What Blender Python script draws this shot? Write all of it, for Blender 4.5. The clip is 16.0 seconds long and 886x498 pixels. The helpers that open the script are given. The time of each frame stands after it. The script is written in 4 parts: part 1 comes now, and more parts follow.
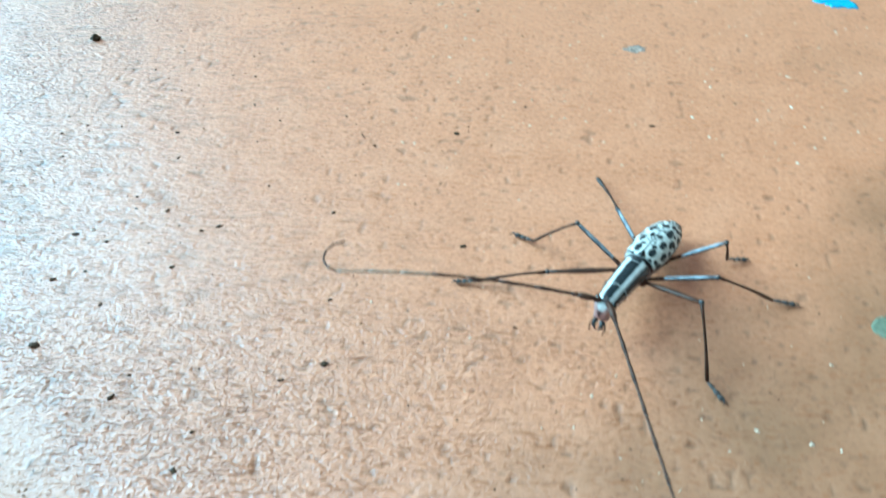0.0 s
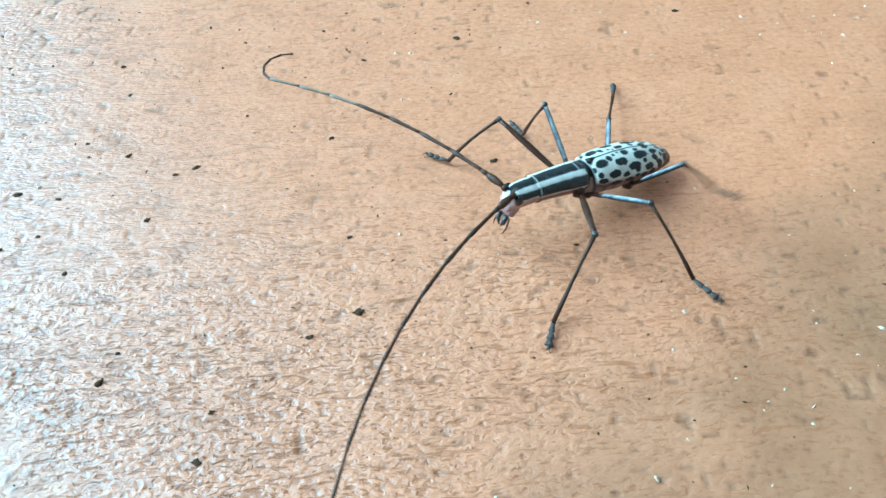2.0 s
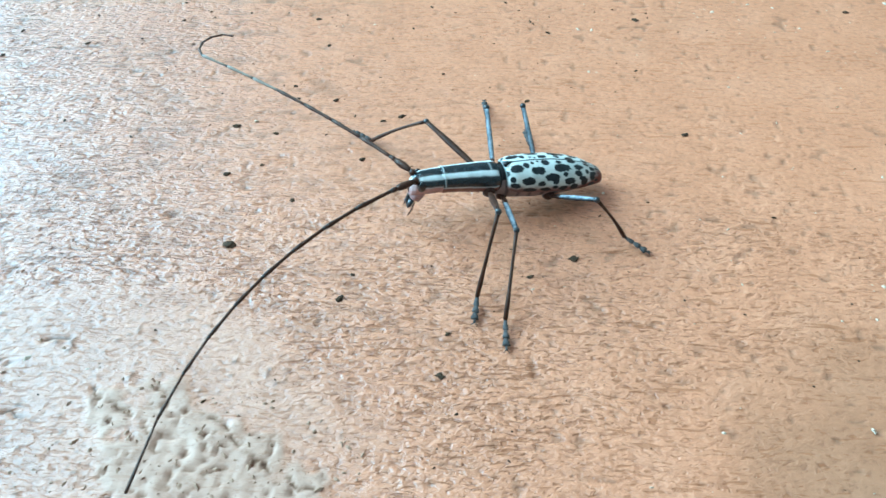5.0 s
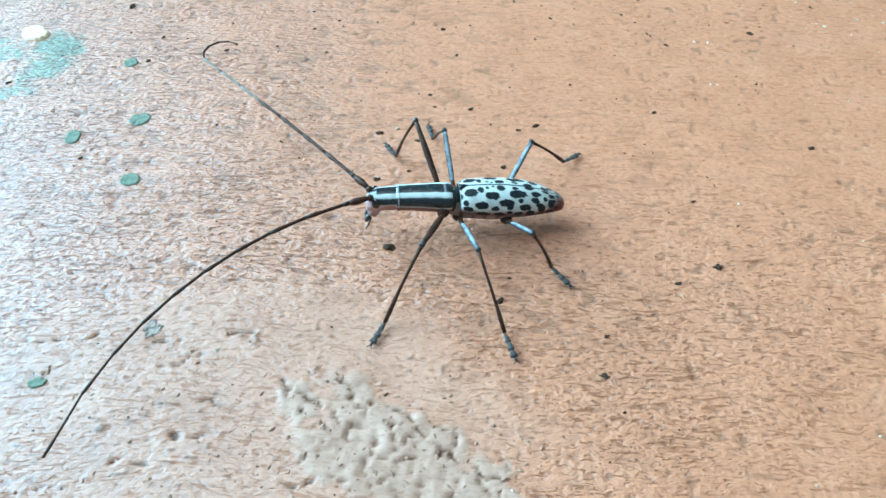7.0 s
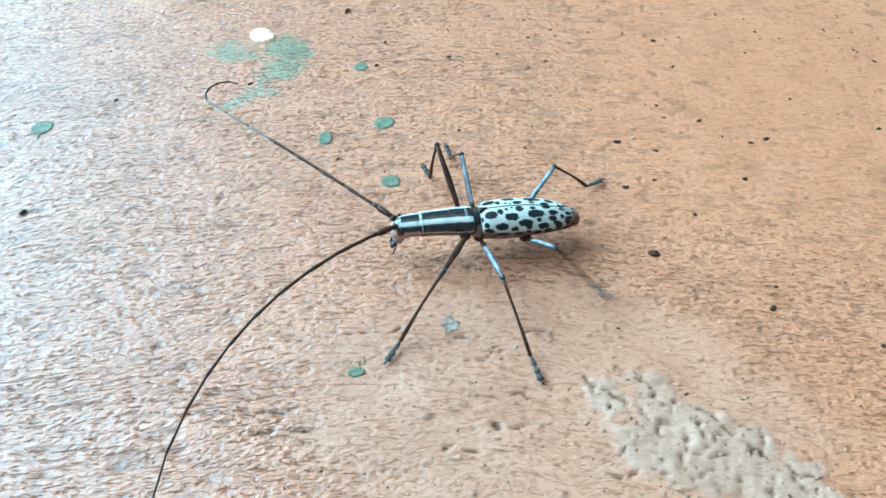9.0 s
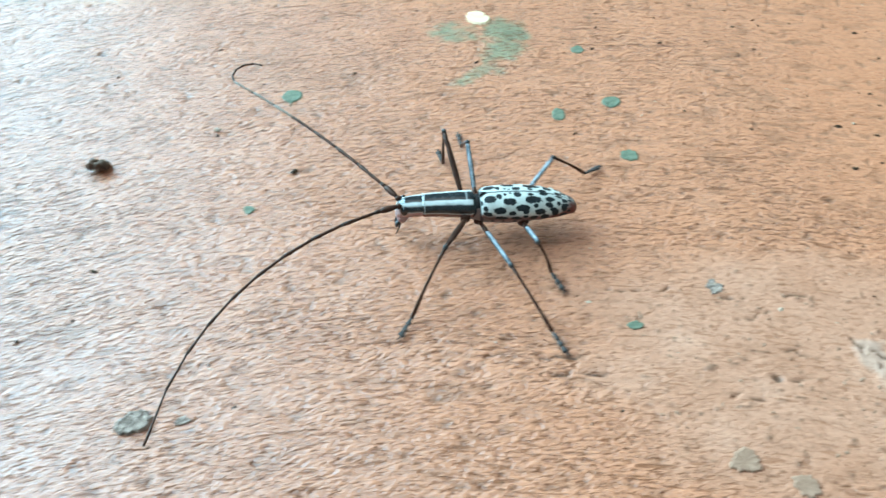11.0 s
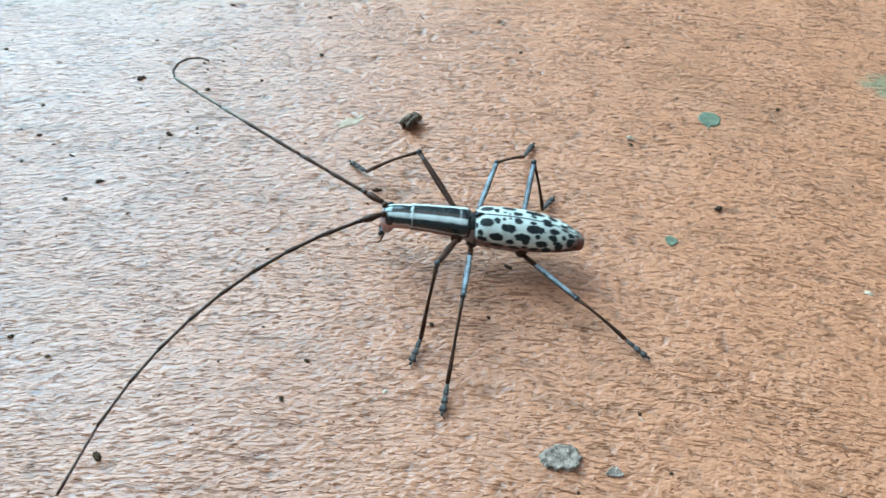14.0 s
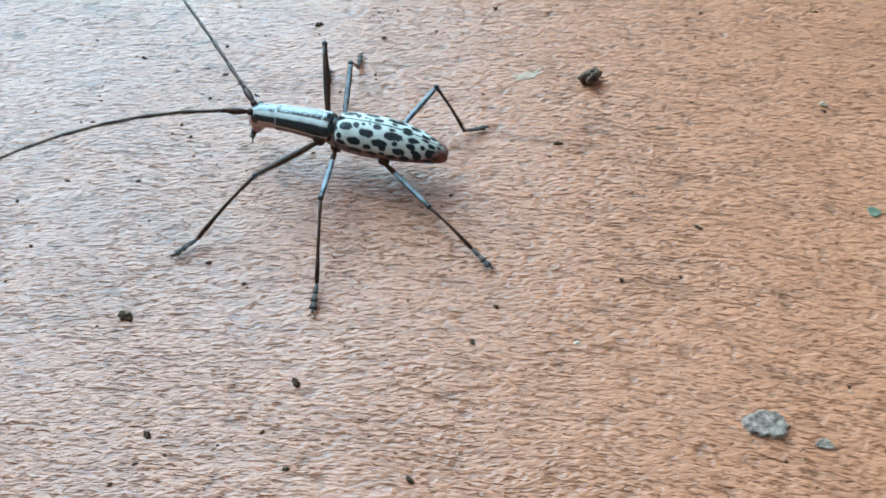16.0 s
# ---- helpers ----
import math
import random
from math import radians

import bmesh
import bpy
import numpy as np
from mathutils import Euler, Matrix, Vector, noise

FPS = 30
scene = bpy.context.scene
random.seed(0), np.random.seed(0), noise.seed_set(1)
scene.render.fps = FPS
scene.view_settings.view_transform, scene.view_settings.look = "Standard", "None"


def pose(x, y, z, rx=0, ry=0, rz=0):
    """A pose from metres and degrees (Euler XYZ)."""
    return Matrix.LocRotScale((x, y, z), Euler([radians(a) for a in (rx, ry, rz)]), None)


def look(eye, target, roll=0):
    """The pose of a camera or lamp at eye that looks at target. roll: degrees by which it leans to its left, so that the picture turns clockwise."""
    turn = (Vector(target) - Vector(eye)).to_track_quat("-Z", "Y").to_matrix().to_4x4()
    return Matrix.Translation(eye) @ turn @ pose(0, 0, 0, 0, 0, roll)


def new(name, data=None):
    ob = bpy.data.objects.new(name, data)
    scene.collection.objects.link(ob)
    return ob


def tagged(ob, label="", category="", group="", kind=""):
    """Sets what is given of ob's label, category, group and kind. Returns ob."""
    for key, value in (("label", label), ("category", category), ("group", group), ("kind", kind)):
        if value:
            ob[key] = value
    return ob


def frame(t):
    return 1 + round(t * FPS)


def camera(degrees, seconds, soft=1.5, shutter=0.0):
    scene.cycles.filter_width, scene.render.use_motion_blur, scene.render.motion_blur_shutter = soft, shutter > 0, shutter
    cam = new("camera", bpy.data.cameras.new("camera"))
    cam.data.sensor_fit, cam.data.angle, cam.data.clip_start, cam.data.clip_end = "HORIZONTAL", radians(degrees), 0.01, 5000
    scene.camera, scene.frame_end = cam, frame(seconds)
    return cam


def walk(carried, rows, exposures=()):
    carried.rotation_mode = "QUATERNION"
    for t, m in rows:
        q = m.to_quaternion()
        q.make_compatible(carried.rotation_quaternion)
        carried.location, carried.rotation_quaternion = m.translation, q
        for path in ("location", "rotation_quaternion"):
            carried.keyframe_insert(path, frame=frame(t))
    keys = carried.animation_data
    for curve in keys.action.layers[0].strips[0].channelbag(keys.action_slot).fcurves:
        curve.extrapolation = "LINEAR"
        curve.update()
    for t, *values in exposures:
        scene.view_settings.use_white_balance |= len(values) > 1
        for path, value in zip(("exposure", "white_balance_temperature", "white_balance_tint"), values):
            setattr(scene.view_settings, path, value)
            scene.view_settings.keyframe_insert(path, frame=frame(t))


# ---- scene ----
cam = camera(61.17, 16.0, shutter=0.5)
# seconds, stops and the drift of the white balance
EXPOSURES = [(0.0, -0.05, 5800, -2), (3.2, 0.08, 5700, -2), (5.3, -0.06, 5700, 0), (8.2, -0.10, 5750, 1), (10.3, -0.13, 6200, 3),
             (12.0, -0.25, 6350, 6), (13.0, -0.31, 6400, 7), (14.0, -0.43, 6400, 8), (16.0, -0.61, 6450, 12)]
PATH = [
    (0, (0.09462, -0.11069, 0.11169), (0.07754, 0.02967, -0.02975), -2.57),
    (0.5, (0.09278, -0.11819, 0.10502), (0.08184, 0.01964, -0.03949), -4.28),
    (1, (0.0872, -0.11019, 0.1023), (0.08197, 0.02379, -0.0461), -4.53),
    (1.5, (0.07381, -0.10847, 0.09762), (0.0741, 0.02315, -0.05297), -4.06),
    (2, (0.07546, -0.09945, 0.09072), (0.07515, 0.03303, -0.05911), -3.70),
    (2.5, (0.06408, -0.10552, 0.09174), (0.06546, 0.0269, -0.05813), -1.55),
    (3, (0.06323, -0.10818, 0.08736), (0.06406, 0.02397, -0.06276), -0.59),
    (3.2, (0.06007, -0.10532, 0.09122), (0.061, 0.02662, -0.05909), -0.07),
    (5.3, (0.0415, -0.11131, 0.09261), (0.03605, 0.02102, -0.05725), 0.15),
    (5.5, (0.03926, -0.11141, 0.09326), (0.03483, 0.02101, -0.05656), 0.55),
    (6, (0.03159, -0.11449, 0.09661), (0.02449, 0.01661, -0.05426), -0.02),
    (6.5, (0.02635, -0.11541, 0.09797), (0.01711, 0.01511, -0.05329), -0.44),
    (7, (0.02173, -0.11542, 0.09864), (0.01143, 0.01533, -0.05235), -0.42),
    (7.5, (0.01381, -0.11766, 0.09881), (0.00334, 0.01286, -0.05237), -0.03),
    (8, (0.00148, -0.11987, 0.10004), (-0.01061, 0.00952, -0.05199), -0.37),
    (8.2, (-0.00497, -0.12049, 0.10149), (-0.01734, 0.00841, -0.05092), -0.31),
    (10.3, (-0.04195, -0.13096, 0.10877), (-0.0611, -0.00306, -0.04379), -0.67),
    (10.5, (-0.04664, -0.13343, 0.10885), (-0.06605, -0.0053, -0.04348), -0.60),
    (11, (-0.06485, -0.14062, 0.10989), (-0.08696, -0.01325, -0.04272), -0.60),
    (11.5, (-0.07726, -0.14456, 0.10987), (-0.10285, -0.01711, -0.04213), -0.32),
    (12, (-0.09178, -0.13895, 0.1098), (-0.1195, -0.01082, -0.04124), 1.73),
    (12.5, (-0.10657, -0.14678, 0.10404), (-0.14052, -0.02345, -0.04971), 4.39),
    (13, (-0.11026, -0.14364, 0.09562), (-0.14764, -0.02253, -0.05909), 7.20),
    (13.5, (-0.11809, -0.14112, 0.09559), (-0.16305, -0.02439, -0.06046), 5.93),
    (14, (-0.12445, -0.14247, 0.10277), (-0.17287, -0.02737, -0.05346), 4.97),
    (14.5, (-0.12329, -0.14462, 0.10459), (-0.18051, -0.03334, -0.05144), 2.13),
    (15, (-0.12717, -0.14628, 0.10372), (-0.18647, -0.03993, -0.05494), 1.08),
    (15.5, (-0.13098, -0.15163, 0.10105), (-0.19518, -0.04632, -0.05639), 0.77),
    (16, (-0.1385, -0.15447, 0.0963), (-0.20306, -0.05151, -0.06255), 1.20),
]
walk(cam, [(t, look(eye, target, roll)) for t, eye, target, roll in PATH],
     exposures=EXPOSURES)

# ---- light: daylight through one wide opening, added overhead fill, unseen grey room ----
world = bpy.data.worlds.new("sky")
scene.world = world
world.use_nodes = True
wn, wl = world.node_tree.nodes, world.node_tree.links
sky = wn.new("ShaderNodeTexSky")
sky.sky_type, sky.sun_disc = "NISHITA", False
sky.sun_elevation, sky.sun_rotation = radians(42), radians(-60)
wn["Background"].inputs[1].default_value = 0.1
wl.new(sky.outputs[0], wn["Background"].inputs[0])

WINDOW_LIGHT = 235.0
window_lamp = new("window_daylight", bpy.data.lights.new("window_daylight", "AREA"))
window_lamp.data.shape, window_lamp.data.size, window_lamp.data.size_y = "RECTANGLE", 1.62, 1.70
window_lamp.data.energy, window_lamp.data.color = WINDOW_LIGHT, (0.45, 0.80, 0.98)
window_lamp.matrix_world = pose(-1.25, 0.58, 1.18, 0, -90, 0)

# soft fill added overhead to brighten the floor; no such opening is known
FILL_LIGHT = 15.0
fill_lamp = new("overhead_fill", bpy.data.lights.new("overhead_fill", "AREA"))
fill_lamp.data.shape, fill_lamp.data.size, fill_lamp.data.size_y = "RECTANGLE", 1.6, 1.6
fill_lamp.data.energy, fill_lamp.data.color = FILL_LIGHT, (0.97, 0.95, 0.86)
fill_lamp.matrix_world = pose(-0.3, 0.4, 2.55)


# ---- materials ----
def mat(name, rough=0.5, metal=0.0, spec=0.5, color=(0.5, 0.5, 0.5)):
    m = bpy.data.materials.new(name)
    m.use_nodes = True
    b = m.node_tree.nodes["Principled BSDF"]
    b.inputs["Roughness"].default_value, b.inputs["Metallic"].default_value = rough, metal
    b.inputs["Specular IOR Level"].default_value = spec
    b.inputs["Base Color"].default_value = (*color, 1)
    return m, m.node_tree.nodes, m.node_tree.links, b


def noise_node(nodes, links, coord, scale, detail=4, rough=0.6):
    n = nodes.new("ShaderNodeTexNoise")
    n.inputs["Scale"].default_value, n.inputs["Detail"].default_value, n.inputs["Roughness"].default_value = scale, detail, rough
    links.new(coord, n.inputs["Vector"])
    return n.outputs["Fac"]


def ramp(nodes, links, fac, stops):
    r = nodes.new("ShaderNodeValToRGB")
    e = r.color_ramp.elements
    while len(e) < len(stops):
        e.new(0.5)
    for k, (p, c) in zip(e, stops):
        k.position, k.color = p, (*c, 1)
    links.new(fac, r.inputs[0])
    return r.outputs[0]


def mix(nodes, links, fac, a, b, mode="MIX"):
    n = nodes.new("ShaderNodeMix")
    n.data_type, n.blend_type = "RGBA", mode
    for sock, v in ((n.inputs[0], fac), (n.inputs[6], a), (n.inputs[7], b)):
        if isinstance(v, (int, float)):
            sock.default_value = v
        elif isinstance(v, tuple):
            sock.default_value = (*v, 1)
        else:
            links.new(v, sock)
    return n.outputs[2]


def bump(nodes, links, bsdf, height, strength, distance):
    n = nodes.new("ShaderNodeBump")
    n.inputs["Strength"].default_value, n.inputs["Distance"].default_value = strength, distance
    links.new(height, n.inputs["Height"])
    links.new(n.outputs[0], bsdf.inputs["Normal"])
    return n


def mottled(name, dark, light, scale, rough=0.6, spec=0.4, relief=0.0001, detail=5):
    """Two tones of one colour in grain and stains, with a fine relief."""
    m, n, l, b = mat(name, rough, spec=spec)
    co = n.new("ShaderNodeTexCoord").outputs["Object"]
    big = noise_node(n, l, co, scale, detail)
    fine = noise_node(n, l, co, scale * 6, 3)
    c = ramp(n, l, big, [(0.3, dark), (0.7, light)])
    c = mix(n, l, 0.25, c, ramp(n, l, fine, [(0.3, dark), (0.7, light)]))
    l.new(c, b.inputs["Base Color"])
    if relief:
        bump(n, l, b, fine, 0.6, relief)
    return m


def floor_material():
    m, n, l, b = mat("painted_cement", 0.5, spec=FLOOR_SPEC)
    b.inputs["IOR"].default_value = 1.50
    b.inputs["Specular Tint"].default_value = (0.08, 0.74, 1.0, 1)
    co = n.new("ShaderNodeTexCoord").outputs["Object"]
    wear_shade = n.new("ShaderNodeVertexColor")
    wear_shade.layer_name = "wear_shade"
    sep = n.new("ShaderNodeSeparateColor")
    l.new(wear_shade.outputs[0], sep.inputs[0])
    big = noise_node(n, l, co, 14, 3)
    mid = noise_node(n, l, co, 90, 5)
    fine = noise_node(n, l, co, 900, 4, 0.7)
    c = ramp(n, l, big, [(0.3, (0.50, 0.174, 0.080)), (0.7, (0.57, 0.209, 0.102))])
    c = mix(n, l, 0.55, c, ramp(n, l, mid, [(0.32, (0.43, 0.151, 0.071)), (0.5, (0.54, 0.193, 0.092)), (0.7, (0.61, 0.243, 0.130))]))
    c = mix(n, l, 0.40, c, ramp(n, l, fine, [(0.3, (0.34, 0.111, 0.050)), (0.55, (0.54, 0.190, 0.091)), (0.75, (0.67, 0.305, 0.180))]))
    c = mix(n, l, sep.outputs[2], c, ramp(n, l, mid, [(0.35, (0.20, 0.082, 0.036)), (0.65, (0.28, 0.118, 0.056))]))
    c = mix(n, l, sep.outputs[0], c, ramp(n, l, mid, [(0.3, (0.31, 0.205, 0.160)), (0.6, (0.42, 0.295, 0.240)), (0.75, (0.50, 0.370, 0.305))]))
    # painted shade of grooves and cracks: dark brown mixed into the base colour
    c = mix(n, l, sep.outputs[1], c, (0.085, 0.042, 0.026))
    c = mix(n, l, wear_shade.outputs[1], c, ramp(n, l, mid, [(0.3, (0.14, 0.145, 0.08)), (0.7, (0.28, 0.235, 0.13))]))
    l.new(c, b.inputs["Base Color"])
    r = ramp(n, l, mid, [(0.3, (0.41,) * 3), (0.7, (0.47,) * 3)])
    l.new(mix(n, l, sep.outputs[0], r, (0.66, 0.66, 0.66)), b.inputs["Roughness"])
    gloss = n.new("ShaderNodeMath")
    gloss.operation, gloss.inputs[1].default_value, gloss.inputs[2].default_value = "MULTIPLY_ADD", -0.5 * FLOOR_SPEC, FLOOR_SPEC
    l.new(sep.outputs[1], gloss.inputs[0])
    dull = n.new("ShaderNodeMath")
    dull.operation, dull.use_clamp, dull.inputs[1].default_value = "MULTIPLY_ADD", True, -0.95
    l.new(sep.outputs[0], dull.inputs[0])
    l.new(gloss.outputs[0], dull.inputs[2])
    stroke = n.new("ShaderNodeAttribute")
    stroke.attribute_name = "brush"
    def drawn(sx, sy, detail, shift=0.0, bent=0.0):
        """Noise drawn out along the strokes of the brush."""
        stretch = n.new("ShaderNodeVectorMath")
        stretch.operation = "MULTIPLY_ADD"
        stretch.inputs[1].default_value, stretch.inputs[2].default_value = (sx, sy, 0), (shift, shift * 1.7, shift)
        l.new(stroke.outputs["Vector"], stretch.inputs[0])
        made = noise_node(n, l, stretch.outputs[0], 1.0, detail, 0.55)
        made.node.inputs["Distortion"].default_value = bent
        return made

    def lowered(v, by, share):
        """v less a share of the map by, so that more of it falls below a level."""
        m = n.new("ShaderNodeMath")
        m.operation, m.inputs[1].default_value = "MULTIPLY_ADD", -share
        l.new(by, m.inputs[0])
        l.new(v, m.inputs[2])
        return m.outputs[0]

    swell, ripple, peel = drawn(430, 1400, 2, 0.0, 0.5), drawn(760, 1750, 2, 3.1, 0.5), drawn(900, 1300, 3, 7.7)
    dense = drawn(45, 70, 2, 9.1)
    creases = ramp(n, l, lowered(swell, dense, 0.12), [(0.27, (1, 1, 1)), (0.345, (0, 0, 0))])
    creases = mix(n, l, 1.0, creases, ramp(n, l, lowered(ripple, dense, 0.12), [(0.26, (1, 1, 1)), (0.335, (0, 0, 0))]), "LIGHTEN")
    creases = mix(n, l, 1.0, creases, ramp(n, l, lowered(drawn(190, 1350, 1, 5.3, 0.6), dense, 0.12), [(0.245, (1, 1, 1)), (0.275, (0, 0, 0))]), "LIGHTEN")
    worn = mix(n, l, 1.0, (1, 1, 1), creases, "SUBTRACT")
    shine = n.new("ShaderNodeMath")
    shine.operation = "MULTIPLY"
    l.new(dull.outputs[0], shine.inputs[0])
    l.new(ramp(n, l, worn, [(0.0, (0.55,) * 3), (0.8, (1.0,) * 3)]), shine.inputs[1])
    l.new(shine.outputs[0], b.inputs["Specular IOR Level"])
    grains = ramp(n, l, peel, [(0.34, (0.0,) * 3), (0.62, (1.0,) * 3)])
    plates = mix(n, l, 0.42, ramp(n, l, swell, [(0.3, (0.0,) * 3), (0.7, (1.0,) * 3)]), ramp(n, l, ripple, [(0.3, (0.0,) * 3), (0.7, (1.0,) * 3)]))
    relief = mix(n, l, 0.34, mix(n, l, 0.62, plates, worn), mix(n, l, 0.15, grains, fine))
    # relief shade painted onto the grain: hollows darker, crests lighter
    grain_shade = ramp(n, l, peel, [(0.30, (0.64, 0.54, 0.47)), (0.43, (1.0, 1.0, 1.0)), (0.66, (1.12, 1.14, 1.16))])
    depth = n.new("ShaderNodeSeparateXYZ")
    l.new(stroke.outputs["Vector"], depth.inputs[0])
    share = n.new("ShaderNodeMath")
    share.operation, share.inputs[1].default_value, share.inputs[2].default_value = "MULTIPLY_ADD", 0.45, 0.45
    l.new(depth.outputs[2], share.inputs[0])
    c = mix(n, l, share.outputs[0], c, grain_shade, "MULTIPLY")
    # shade of the creases, mixed into the base colour as dark red-brown
    crease_shade = n.new("ShaderNodeMath")
    crease_shade.operation, crease_shade.inputs[1].default_value, crease_shade.inputs[2].default_value = "MULTIPLY_ADD", 0.70, 0.10
    l.new(depth.outputs[2], crease_shade.inputs[0])
    l.new(mix(n, l, crease_shade.outputs[0], c, mix(n, l, worn, (0.19, 0.058, 0.022), c)), b.inputs["Base Color"])
    power = n.new("ShaderNodeMath")
    power.operation, power.inputs[1].default_value, power.inputs[2].default_value = "MULTIPLY_ADD", 0.80, 0.08
    l.new(depth.outputs[2], power.inputs[0])
    l.new(power.outputs[0], bump(n, l, b, relief, 0.9, 0.00065).inputs["Strength"])
    return m


def downy():
    """Dark horn with a pale coat of fine hair along its upper side."""
    m, n, l, b = mat("blue_grey_down", 0.6, spec=0.25)
    co = n.new("ShaderNodeTexCoord").outputs["Object"]
    axis = n.new("ShaderNodeSeparateXYZ")
    l.new(co, axis.inputs[0])
    patch = noise_node(n, l, co, 900, 4)
    coat = n.new("ShaderNodeMath")
    coat.operation, coat.inputs[1].default_value = "MULTIPLY_ADD", 1400.0
    l.new(axis.outputs[2], coat.inputs[0])
    l.new(patch, coat.inputs[2])
    c = ramp(n, l, coat.outputs[0], [(0.48, (0.018, 0.016, 0.017)), (0.75, (0.085, 0.092, 0.105)), (1.0, (0.27, 0.285, 0.315))])
    l.new(c, b.inputs["Base Color"])
    bump(n, l, b, noise_node(n, l, co, 4000, 2), 0.5, 0.00006)
    return m


FLOOR_SPEC = 0.77
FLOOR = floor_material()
WALL = mottled("bare_render", (0.26, 0.25, 0.235), (0.36, 0.345, 0.325), 3, 0.9, 0.2, 0.002)
DIRT = mottled("dark_dirt", (0.022, 0.013, 0.008), (0.095, 0.054, 0.034), 900, 0.9, 0.08, 0.0002)
GRIT = mottled("brown_grit", (0.05, 0.03, 0.02), (0.16, 0.09, 0.06), 900, 0.8, 0.3, 0.0001)
PALE = mottled("pale_grit", (0.40, 0.27, 0.19), (0.58, 0.43, 0.33), 700, 0.6, 0.4, 0.0001)
GREEN = mottled("green_paint", (0.072, 0.084, 0.056), (0.20, 0.212, 0.145), 800, 0.6, 0.2, 0.0001)
CREAM = mottled("cream_flake", (0.62, 0.40, 0.25), (0.80, 0.57, 0.38), 300, 0.6, 0.3, 0.0001)
GREY = mottled("grey_flake", (0.015, 0.010, 0.008), (0.58, 0.41, 0.335), 1300, 0.85, 0.12, 0.0006)
SCRAPED = mottled("scraped_plaster", (0.36, 0.22, 0.15), (0.52, 0.37, 0.28), 500, 0.8, 0.2, 0.0002)
PLASTER = mottled("bare_plaster", (0.24, 0.12, 0.075), (0.38, 0.21, 0.14), 500, 0.75, 0.3, 0.0002)
BLUE = mottled("blue_plastic", (0.02, 0.22, 0.36), (0.04, 0.32, 0.46), 300, 0.4, 0.5, 0.00005)
HORN = mottled("dark_brown_horn", (0.018, 0.007, 0.005), (0.078, 0.030, 0.017), 900, 0.45, 0.2, 0.00004)
BLACK = mottled("black_horn", (0.010, 0.010, 0.012), (0.035, 0.033, 0.036), 900, 0.35, 0.5, 0.00004)
SHEEN_HORN = mottled("sheen_horn", (0.12, 0.080, 0.060), (0.26, 0.190, 0.150), 900, 0.45, 0.3, 0.00004)
DOWN = downy()
TARSUS = mottled("grey_tarsus", (0.018, 0.014, 0.013), (0.11, 0.09, 0.085), 1200, 0.7, 0.2, 0.00006)
PINK = mottled("pink_brown_skin", (0.16, 0.06, 0.055), (0.44, 0.27, 0.26), 700, 0.5, 0.4, 0.00005)
EYE = mottled("black_eye", (0.006, 0.006, 0.008), (0.014, 0.014, 0.018), 2000, 0.15, 0.6, 0)


def marked(name, rough, spec, pale, cream):
    """Shell whose three tones (ground, black marks, brown tinge) lie in its colour layer."""
    m, n, l, b = mat(name, rough, spec=spec)
    co = n.new("ShaderNodeTexCoord").outputs["Object"]
    v = n.new("ShaderNodeVertexColor")
    v.layer_name = "marks"
    sep = n.new("ShaderNodeSeparateColor")
    l.new(v.outputs[0], sep.inputs[0])
    fine = noise_node(n, l, co, 1800, 3)
    mid = noise_node(n, l, co, 500, 4)
    c = ramp(n, l, mid, [(0.3, pale), (0.7, cream)])
    c = mix(n, l, sep.outputs[1], c, ramp(n, l, mid, [(0.3, (0.085, 0.020, 0.014)), (0.7, (0.195, 0.050, 0.034))]))
    c = mix(n, l, sep.outputs[0], c, ramp(n, l, fine, [(0.3, (0.005, 0.006, 0.007)), (0.7, (0.020, 0.023, 0.027))]))
    c = mix(n, l, sep.outputs[2], c, ramp(n, l, mid, [(0.3, (0.26, 0.09, 0.08)), (0.7, (0.50, 0.25, 0.23))]))
    l.new(c, b.inputs["Base Color"])
    bump(n, l, b, fine, 0.5, 0.00006)
    return m


SHELL = marked("marked_shell", 0.44, 0.25, (0.42, 0.41, 0.38), (0.62, 0.605, 0.565))
GLOSSY_SHELL = marked("glossy_shell", 0.20, 0.6, (0.46, 0.455, 0.44), (0.66, 0.655, 0.64))


# ---- builders ----
def part(name, bm, material, parent=None, label="", smooth=True):
    """One mesh object from a bmesh, under a thing or a part."""
    me = bpy.data.meshes.new(name)
    bm.to_mesh(me)
    bm.free()
    if smooth:
        me.polygons.foreach_set("use_smooth", [True] * len(me.polygons))
    me.materials.append(material)
    ob = new(name, me)
    ob.parent = parent
    if label:
        ob["label"] = label
    return ob


TABLES = {}


def lattice(px, py, seed):
    """Smooth value noise, 0 to 1, over numpy arrays."""
    if seed not in TABLES:
        TABLES[seed] = np.random.RandomState(seed).rand(256, 256)
    table = TABLES[seed]
    ix, iy = np.floor(px).astype(int), np.floor(py).astype(int)
    fx, fy = px - ix, py - iy
    fx, fy = fx * fx * (3 - 2 * fx), fy * fy * (3 - 2 * fy)
    g = lambda a, b: table[a % 256, b % 256]
    return (g(ix, iy) * (1 - fx) + g(ix + 1, iy) * fx) * (1 - fy) + (g(ix, iy + 1) * (1 - fx) + g(ix + 1, iy + 1) * fx) * fy


def smooth_step(lo, hi, v):
    t = np.clip((v - lo) / (hi - lo), 0, 1)
    return t * t * (3 - 2 * t)


